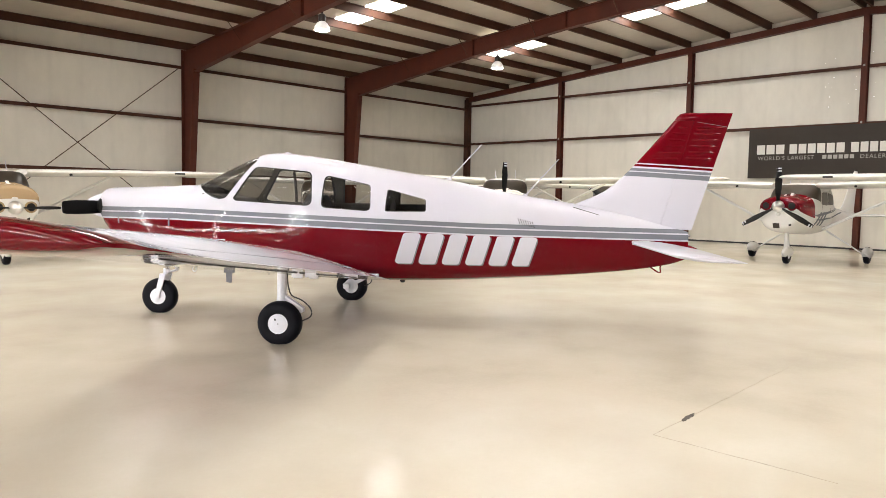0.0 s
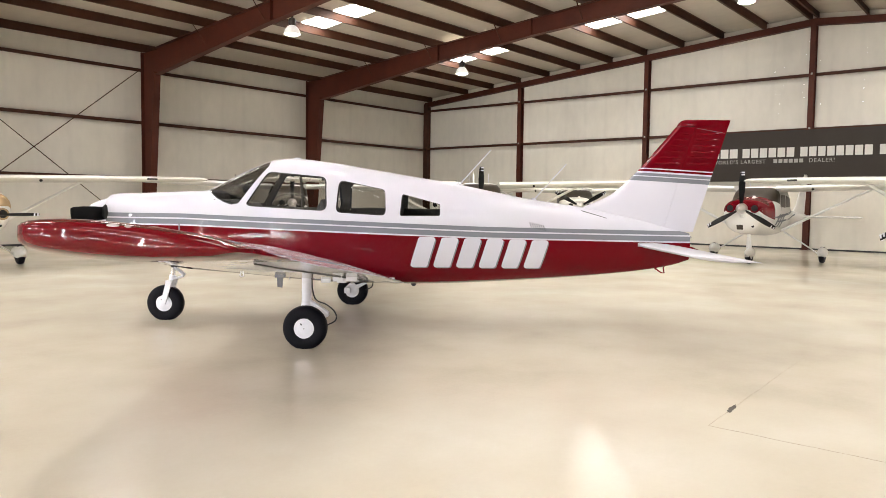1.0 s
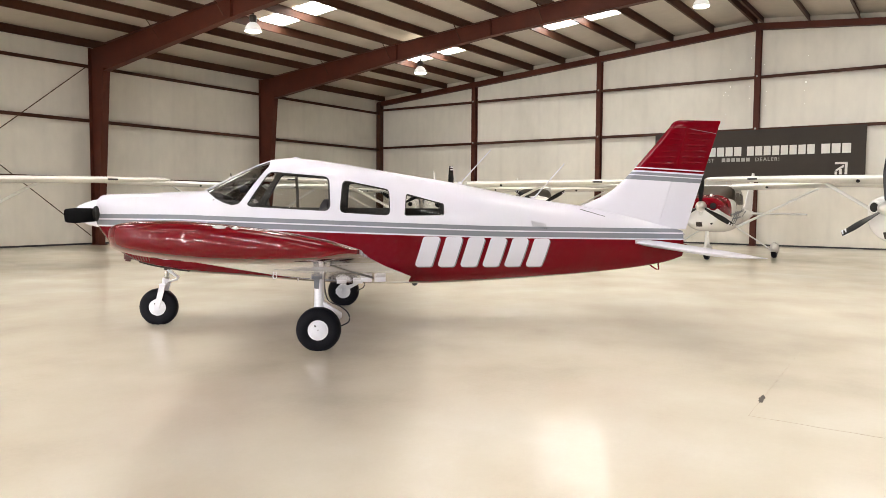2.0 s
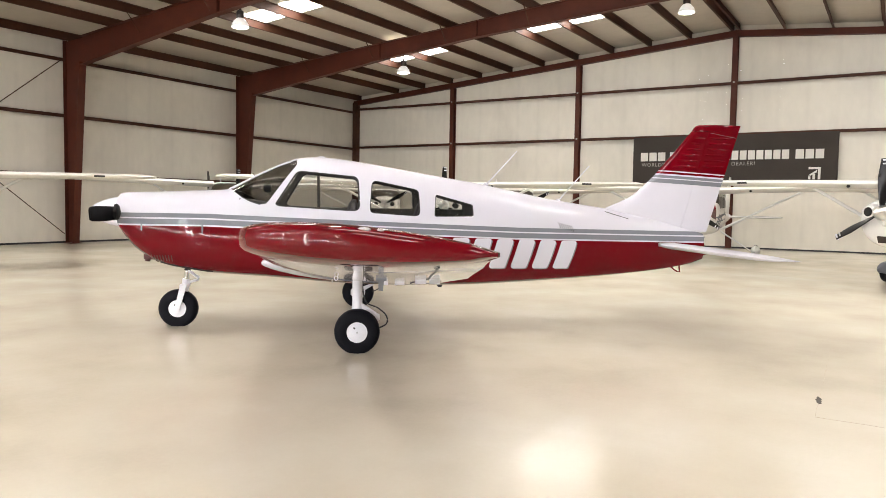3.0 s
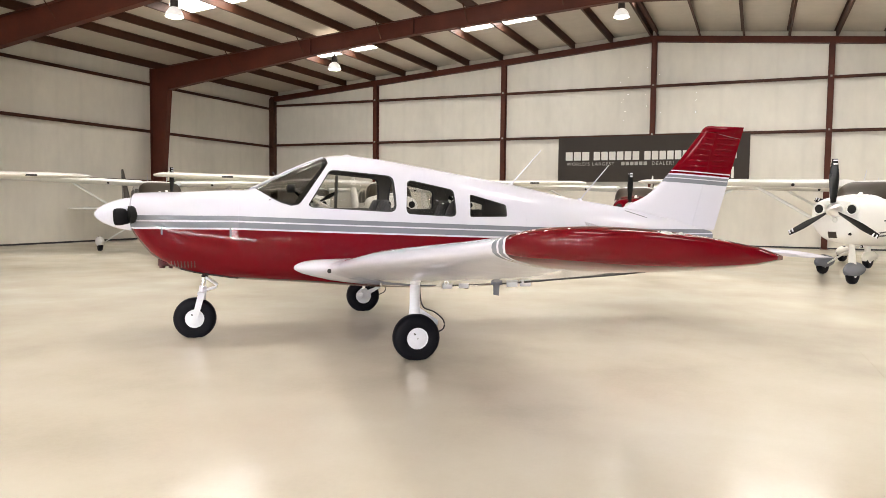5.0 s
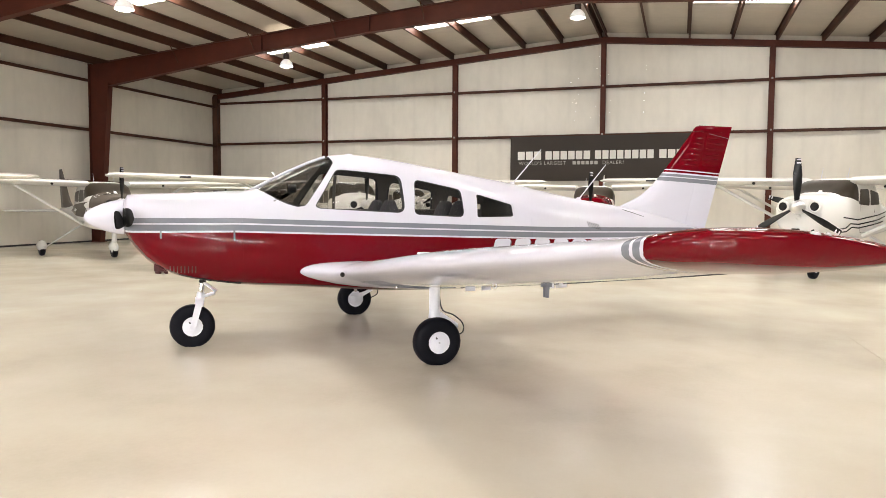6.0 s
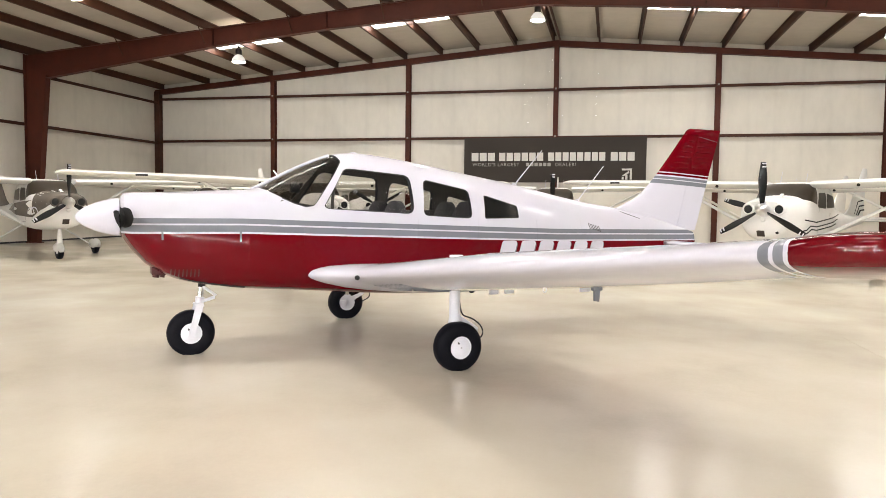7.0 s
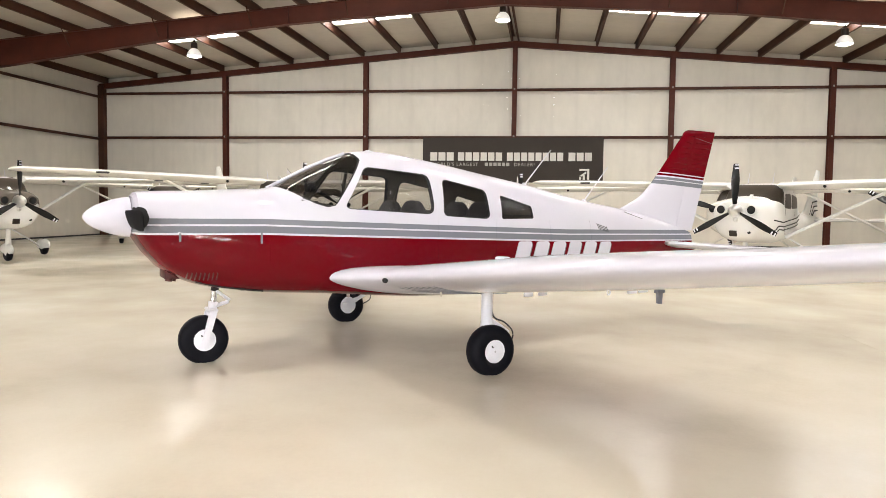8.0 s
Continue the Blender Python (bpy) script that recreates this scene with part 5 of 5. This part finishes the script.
def high_wing(hub_x, hub_y, heading, label, top_paint=None, accent=None, fairings="white", blade_turn=0.0, body_mat=None, stripes=True, size=1.0, blades=3, hub_z=HUB_Z, strut_y=2.55, fin_mat=None, strut_sides=(-1, 1)):
    """A strutted high-wing single; its propeller stands over (hub_x, hub_y) and its nose points along heading, in degrees from x."""
    body_mat = body_mat or cream_paint
    p = empty("high_wing_aeroplane", pose(hub_x, hub_y, 0, 0, 0, heading + 180) @ Matrix.Diagonal((size, size, size, 1)), label, "aeroplane", "high-wing aeroplanes in the hangar")
    f = part("fuselage", loft(bmesh.new(), [hull_ring(SKIN, s, 36) for s in skin_ss]), body_mat, p, "", 40)
    # windshield and windows
    rows = []
    for u in range(9):
        s = 0.99 + 0.47 * u / 8
        zb, zt, w, zw, nt, nb = interp(SKIN, s)
        low = min(zt - 0.015, 1.60 - 0.10 * u / 8)
        a0 = math.asin(min(1.0, ((low - zw) / (zt - zw)) ** (nt / 2)))
        ring = []
        for off, ks in ((0.006, range(19)), (-0.012, range(18, -1, -1))):
            for k in ks:
                a = a0 + (math.pi - 2 * a0) * k / 18
                c, sn = math.cos(a), math.sin(a)
                ring.append((s, (w + off) * math.copysign(abs(c) ** (2 / nt), c), zw + (zt - zw + off) * sn ** (2 / nt)))
        rows.append(ring)
    bm = loft(bmesh.new(), rows)
    part("windshield", bm, smoke_glass, p, "dark windshield", 50)
    for sgn in (-1, 1):
        for o in ([(1.50, 1.45), (1.58, 1.74), (2.05, 1.75), (2.07, 1.42)], [(2.14, 1.43), (2.14, 1.74), (2.62, 1.68), (2.72, 1.45)]):
            part("side_window", hull_patch_on(SKIN, round_poly(o, 0.05, 3), 0.006, sgn), smoke_glass, p, "dark cabin window")
        part("door_seam", tube(bmesh.new(), [Vector((x, sgn * (half_width(SKIN, x, z) + 0.001), z)) for x, z in ((1.60, 1.45), (1.62, 1.0), (1.75, 0.90), (2.35, 0.90), (2.38, 1.3), (2.37, 1.8))], 0.004, 5), dark_trim, f)
        if accent is not None and stripes == "angular":
            for line in ([(0.80, 1.20), (1.45, 1.15), (2.4, 1.22), (3.6, 1.30)], [(0.62, 0.97), (0.95, 1.00), (1.12, 1.08), (1.50, 1.06), (2.4, 1.12), (3.4, 1.20)],
                         [(0.78, 0.92), (1.02, 0.93), (1.20, 1.01), (1.55, 0.99), (3.2, 1.10)]):
                pts = [Vector(line[0])] + [Vector(q).lerp(Vector(r), k / 6) for q, r in zip(line, line[1:]) for k in range(1, 7)]
                part("trim_line", tube(bmesh.new(), [Vector((x, sgn * (half_width(SKIN, x, z) + 0.001), z)) for x, z in pts], 0.013, 6), accent, f)
        elif accent is not None and stripes:
            for z0, z1, s0, s1 in ((1.18, 1.23, 0.9, 3.4), (1.08, 1.11, 1.1, 4.6)):
                o = [(s0, z0), (s0 + 0.4, z0 - 0.03), (s1, z0 + 0.14), (s1 + 0.3, z0 + 0.17), (s1, z1 + 0.14), (s0 + 0.4, z1 - 0.02)]
                part("trim_stripe", hull_patch_on(SKIN, o, 0.004, sgn), accent, f)
            for k in range(3):
                o = [(1.02 + 0.24 * k, 0.96 - 0.02 * k), (1.48 + 0.24 * k, 1.26), (1.62 + 0.24 * k, 1.26), (1.13 + 0.24 * k, 0.96 - 0.02 * k)]
                part("trim_flash", hull_patch_on(SKIN, o, 0.005, sgn), accent, f)
        bm = lathe(bmesh.new(), [(0, -0.03), (0.065, -0.03), (0.085, -0.02), (0.085, 0.06), (0, 0.06)], "X", (0.115, sgn * 0.285, hub_z + 0.01), 20)
        part("air_intake", bm, dark_hole, f, "dark cooling air intake")
        part("intake_lip", lathe(bmesh.new(), [(0.080, -0.03), (0.098, -0.035), (0.115, -0.01), (0.115, 0.07), (0.08, 0.07)], "X", (0.105, sgn * 0.285, hub_z + 0.01), 20), top_paint or body_mat, f)
    bm = box(0.0, 0.10, -0.025, 0.125, -0.062, 0.062, 0.008)
    bmesh.ops.transform(bm, matrix=Matrix.Translation((0.122, 0, 0.93)) @ Matrix.Rotation(radians(-24), 4, "Y"), verts=bm.verts[:])
    part("landing_light", bm, lamp_housing, f, "dark square landing light in the nose")
    part("oil_cooler", lathe(bmesh.new(), [(0, -0.02), (0.03, -0.02), (0.035, 0.02), (0, 0.09)], "X", (0.148, -0.245, 0.965), 14), dark_hole, f)
    part("chin_inlet", lathe(bmesh.new(), [(0, -0.015), (0.03, -0.02), (0.05, 0.0), (0.055, 0.06), (0, 0.07)], "X", (0.10, 0.0, 1.205), 16), body_mat, f)
    scoop = [(0.80, 1.64), (0.94, 1.715), (0.96, 1.64)]
    part("cowl_scoop", loft(bmesh.new(), [[(x, y, z) for x, z in scoop] for y in (-0.09, -0.03)]), body_mat, f)
    if top_paint is not None:
        rows = []
        for s in (0.098, 0.11, 0.125, 0.15, 0.20, 0.30, 0.45, 0.65, 0.80, 0.92, 1.02):
            ring = []
            for k in range(15):
                a = math.pi * (-0.02 + 1.04 * k / 14)
                zb, zt, w, zw, nt, nb = interp(SKIN, s)
                c, sn = math.cos(a), math.sin(a)
                ring.append((s, (w + 0.004) * math.copysign(abs(c) ** (2 / nt), c), zw + (zt - zw + 0.004) * math.copysign(abs(sn) ** (2 / nt), sn)))
            if not rows:
                rows.append([(0.094, y * 0.15, zw + (z - zw) * 0.15) for x, y, z in ring])
            rows.append(ring)
        part("cowl_top", loft(bmesh.new(), rows, closed=False), top_paint, p, "coloured upper cowling", 50)
    # spinner and three blades
    part("spinner", lathe(bmesh.new(), [(0, -0.22), (0.03, -0.21), (0.075, -0.15), (0.115, -0.05), (0.135, 0.06), (0.13, 0.09), (0, 0.09)], "X", (0, 0, hub_z), 28), spinner_metal, p, "polished spinner")
    for k in range(blades):
        rows = []
        for i in range(9):
            u = i / 8
            rr = 0.10 + 0.80 * u
            chord = (0.045 + 0.038 * math.sin(min(1, 1.6 * u) * math.pi / 2)) * (1 - 0.45 * max(0, u - 0.6) / 0.4)
            chord *= 0.5 if blades == 2 else 1.0
            tw = radians(55 - 36 * u)
            rows.append([(0.0 + math.cos(t) * chord * math.sin(tw) + math.sin(t) * 0.01, -math.cos(t) * chord * math.cos(tw), rr) for t in [2 * math.pi * q / 10 for q in range(10)]])
        turn = Matrix.Translation((0, 0, hub_z)) @ Matrix.Rotation(radians(360 / blades * k + blade_turn), 4, "X")
        bm = loft(bmesh.new(), rows)
        bmesh.ops.transform(bm, matrix=turn, verts=bm.verts[:])
        blade = part("propeller_blade", bm, black_paint, p, "black propeller blade", 50)
        for r0, mt in ((0.80, gear_white), (0.862, gear_white)):
            bm = bmesh.new()
            c = 0.028 if blades == 2 else 0.052
            add_box(bm, -0.016, 0.016, -c, c, r0, r0 + 0.024, 0.004)
            bmesh.ops.transform(bm, matrix=turn, verts=bm.verts[:])
            part("tip_band", bm, mt, blade)
    # wing, struts
    for sgn in (-1, 1):
        table = [(0.50, 1.15, 2.75, 1.883, 0.092, 0.03), (0.62, 1.15, 2.75, 1.885, 0.092, 0.03), (2.6, 1.15, 2.75, 1.943, 0.090, 0.025), (4.8, 1.28, 2.53, 2.008, 0.069, 0.015), (5.25, 1.31, 2.45, 2.022, 0.062, 0.01), (5.40, 1.41, 2.39, 2.018, 0.046, 0.01), (5.47, 1.58, 2.28, 2.008, 0.019, 0.01)]
        w = part("wing", loft(bmesh.new(), wing_rings(sgn, table)), body_mat, p, "cream-white strutted wing", 45)
        if sgn in strut_sides:
            part("wing_strut", tube(bmesh.new(), [(1.80, sgn * 0.54, 0.84), (1.80, sgn * strut_y, 1.90)], [0.047, 0.042], 10, 0.75), body_mat, p, "slim wing strut")
        part("flap_gap", tube(bmesh.new(), [(2.31, sgn * b, 1.892 + 0.031 * (b - 0.6) - 0.056) for b in (0.7, 1.6, 2.6)], 0.006, 5), dark_trim, w)
        part("wing_light", box(1.20, 1.26, min(sgn * 3.7, sgn * 3.95), max(sgn * 3.7, sgn * 3.95), 1.970, 2.012, 0.012), dark_trim, w, "dark landing light window in the leading edge")
        part("tip_light", lathe(bmesh.new(), [(0, -0.05), (0.02, -0.04), (0.03, 0.0), (0.02, 0.05), (0, 0.06)], "X", (1.75, sgn * 5.46, 2.025), 12), nav_lens, w)
        part("wing_vent", lathe(bmesh.new(), [(0, -0.01), (0.03, -0.008), (0.03, 0.02), (0, 0.03)], "X", (1.155, sgn * 1.35, 1.880), 12), dark_hole, w)
        # main gear
        leg = tube(bmesh.new(), [(2.55, sgn * 0.45, 0.78), (2.60, sgn * 0.95, 0.46), (2.62, sgn * 1.30, 0.22)], [0.055, 0.042, 0.035], 10, 0.45)
        part("main_leg", leg, body_mat, p)
        wheel_set(p, 2.62, sgn * 1.38, 0.21, fairings, body_mat)
        rows = [[(x, sgn * b, 1.15 + z) for x, z in foil(le, te, th, 1.0)] for b, le, te, th in ((0.04, 6.55, 7.55, 0.045), (1.55, 6.75, 7.50, 0.035), (1.70, 6.9, 7.42, 0.015))]
        part("tailplane", loft(bmesh.new(), rows), body_mat, p, "", 45)
    part("nose_leg", tube(bmesh.new(), [(0.86, 0, 0.30), (0.83, 0, 0.55), (0.80, 0, 0.80)], [0.074, 0.060, 0.042], 12), body_mat, p)
    wheel_set(p, 0.88, 0.0, 0.19, fairings, body_mat, 0.082 if fairings == "white" else 0.11)
    rows = [[(x, y, z) for x, y in foil(x0, x1, th, 1.0)] for z, x0, x1, th in ((1.20, 5.4, 7.50, 0.06), (1.45, 6.10, 7.56, 0.06), (2.38, 7.16, 7.76, 0.03), (2.50, 7.30, 7.76, 0.012))]
    fin_part = part("fin", loft(bmesh.new(), rows), fin_mat or body_mat, p, "", 45)
    if stripes == "angular":
        for sgn in (-1, 1):
            for line in ([(6.40, 1.30), (6.72, 1.62), (7.30, 1.66)], [(6.62, 1.28), (6.86, 1.50), (7.35, 1.53)], [(6.80, 1.27), (7.00, 1.39), (7.38, 1.41)]):
                part("fin_stripe", tube(bmesh.new(), [(x, sgn * 0.046, z) for x, z in line], 0.022, 6), accent, fin_part)
    for x, y, h in ((1.75, -0.25, 0.22), (1.75, 0.25, 0.22)):
        part("aerial", tube(bmesh.new(), [(x, y, 1.93), (x + 0.12, y, 1.97 + h)], [0.01, 0.004], 6), white_paint, p)
    return p


def wheel_set(p, x, y, r, fairings, body_mat, half=0.115):
    """A tyre with a teardrop fairing over it, or bare."""
    t = part("wheel", lathe(bmesh.new(), [(0.06, -0.055), (r * 0.8, -0.065), (r * 0.95, -0.05), (r, -0.02), (r, 0.02), (r * 0.95, 0.05), (r * 0.8, 0.065), (0.06, 0.055)], "Y", (x, y, r), 24), rubber, p, "black tyre", 50)
    part("hub", lathe(bmesh.new(), [(0, -0.05), (0.07, -0.056), (0.08, -0.03), (0.08, 0.03), (0.07, 0.056), (0, 0.05)], "Y", (x, y, r), 16), gear_white, t)
    if fairings:
        rows = []
        for u in range(11):
            q = u / 10
            fx = x - 0.34 + 0.86 * q
            k = math.sin(math.pi * min(1.0, q * 1.35 if q < 0.37 else 0.5 + (q - 0.37) / 1.26)) ** 0.6 if 0 < q < 1 else 0.04
            k = max(k, 0.05)
            rows.append([(fx, y + half * k * math.cos(2 * math.pi * i / 16), 0.265 + 0.155 * k * max(-0.75, math.sin(2 * math.pi * i / 16))) for i in range(16)])
        part("wheel_fairing", loft(bmesh.new(), rows), body_mat if fairings == "white" else grey_paint, p, "streamlined wheel fairing", 45)


navy = paint("dark_grey_paint", (0.05, 0.05, 0.055))
high_wing(13.60, 3.48, 150.2, "white high-wing aeroplane with dark angular stripes and grey wheel fairings", None, navy, "grey", 0.0, ivory_paint, "angular")
high_wing(18.45, 7.80, 183, "white high-wing aeroplane with a red upper cowling", red_paint, grey_paint, "white", 0.0, ivory_paint)
high_wing(13.90, 12.25, 219, "cream-white high-wing aeroplane with a dark windshield", None, navy, "white")
taupe = paint("taupe_grey_paint", (0.12, 0.105, 0.09))
two_tone = high_wing(13.50, 18.68, 236, "white high-wing aeroplane with a taupe-grey upper cowling and sides", taupe, taupe, "white", 0.0, ivory_paint, False, strut_y=2.15, fin_mat=taupe)
for sgn in (-1, 1):
    part("side_flash", hull_patch_on(SKIN, [(0.45, 1.20), (1.02, 1.02), (2.40, 1.05), (4.2, 1.18), (3.4, 1.32), (1.9, 1.40), (0.95, 1.44)], 0.005, sgn), taupe, two_tone, "taupe-grey side flash")
    for s0 in (0.85, 1.10):
        arc = [(s0 + 0.26 * math.cos(a), 1.10 + 0.18 * math.sin(a)) for a in [math.pi * q / 8 for q in range(9)]]
        arc += [(s0 + 0.235 * math.cos(a), 1.10 + 0.155 * math.sin(a)) for a in [math.pi * q / 8 for q in range(8, -1, -1)]]
        bm = bmesh.new()
        n = len(arc) // 2
        front = [bm.verts.new((s, sgn * (half_width(SKIN, s, z) + 0.009), z)) for s, z in arc]
        for i in range(n - 1):
            bm.faces.new((front[i], front[i + 1], front[-2 - i], front[-1 - i]))
        r = bmesh.ops.extrude_face_region(bm, geom=bm.faces[:])
        bmesh.ops.translate(bm, verts=[v for v in r["geom"] if isinstance(v, bmesh.types.BMVert)], vec=(0, -sgn * 0.006, 0))
        part("arc_stripe", bm, white_paint, two_tone, "white curved stripe")
high_wing(5.05, 16.60, 268, "white high-wing aeroplane with a tan upper cowling", tan_paint, tan_paint, "white", 90, None, True, 0.95, 2, 1.18, 2.45)
high_wing(20.10, 18.60, 215, "cream-white high-wing aeroplane near the far corner", None, navy, "white", 60)
high_wing(18.00, 2.70, 150, "cream-white high-wing aeroplane parked behind another", None, None, "white", 45, strut_sides=(1,))
high_wing(16.00, -0.75, 150, "cream-white high-wing aeroplane parked beside a striped one", None, None, "white", 60)
high_wing(20.60, 13.40, 215, "cream-white high-wing aeroplane beside the far corner one", None, navy, "white", 60)
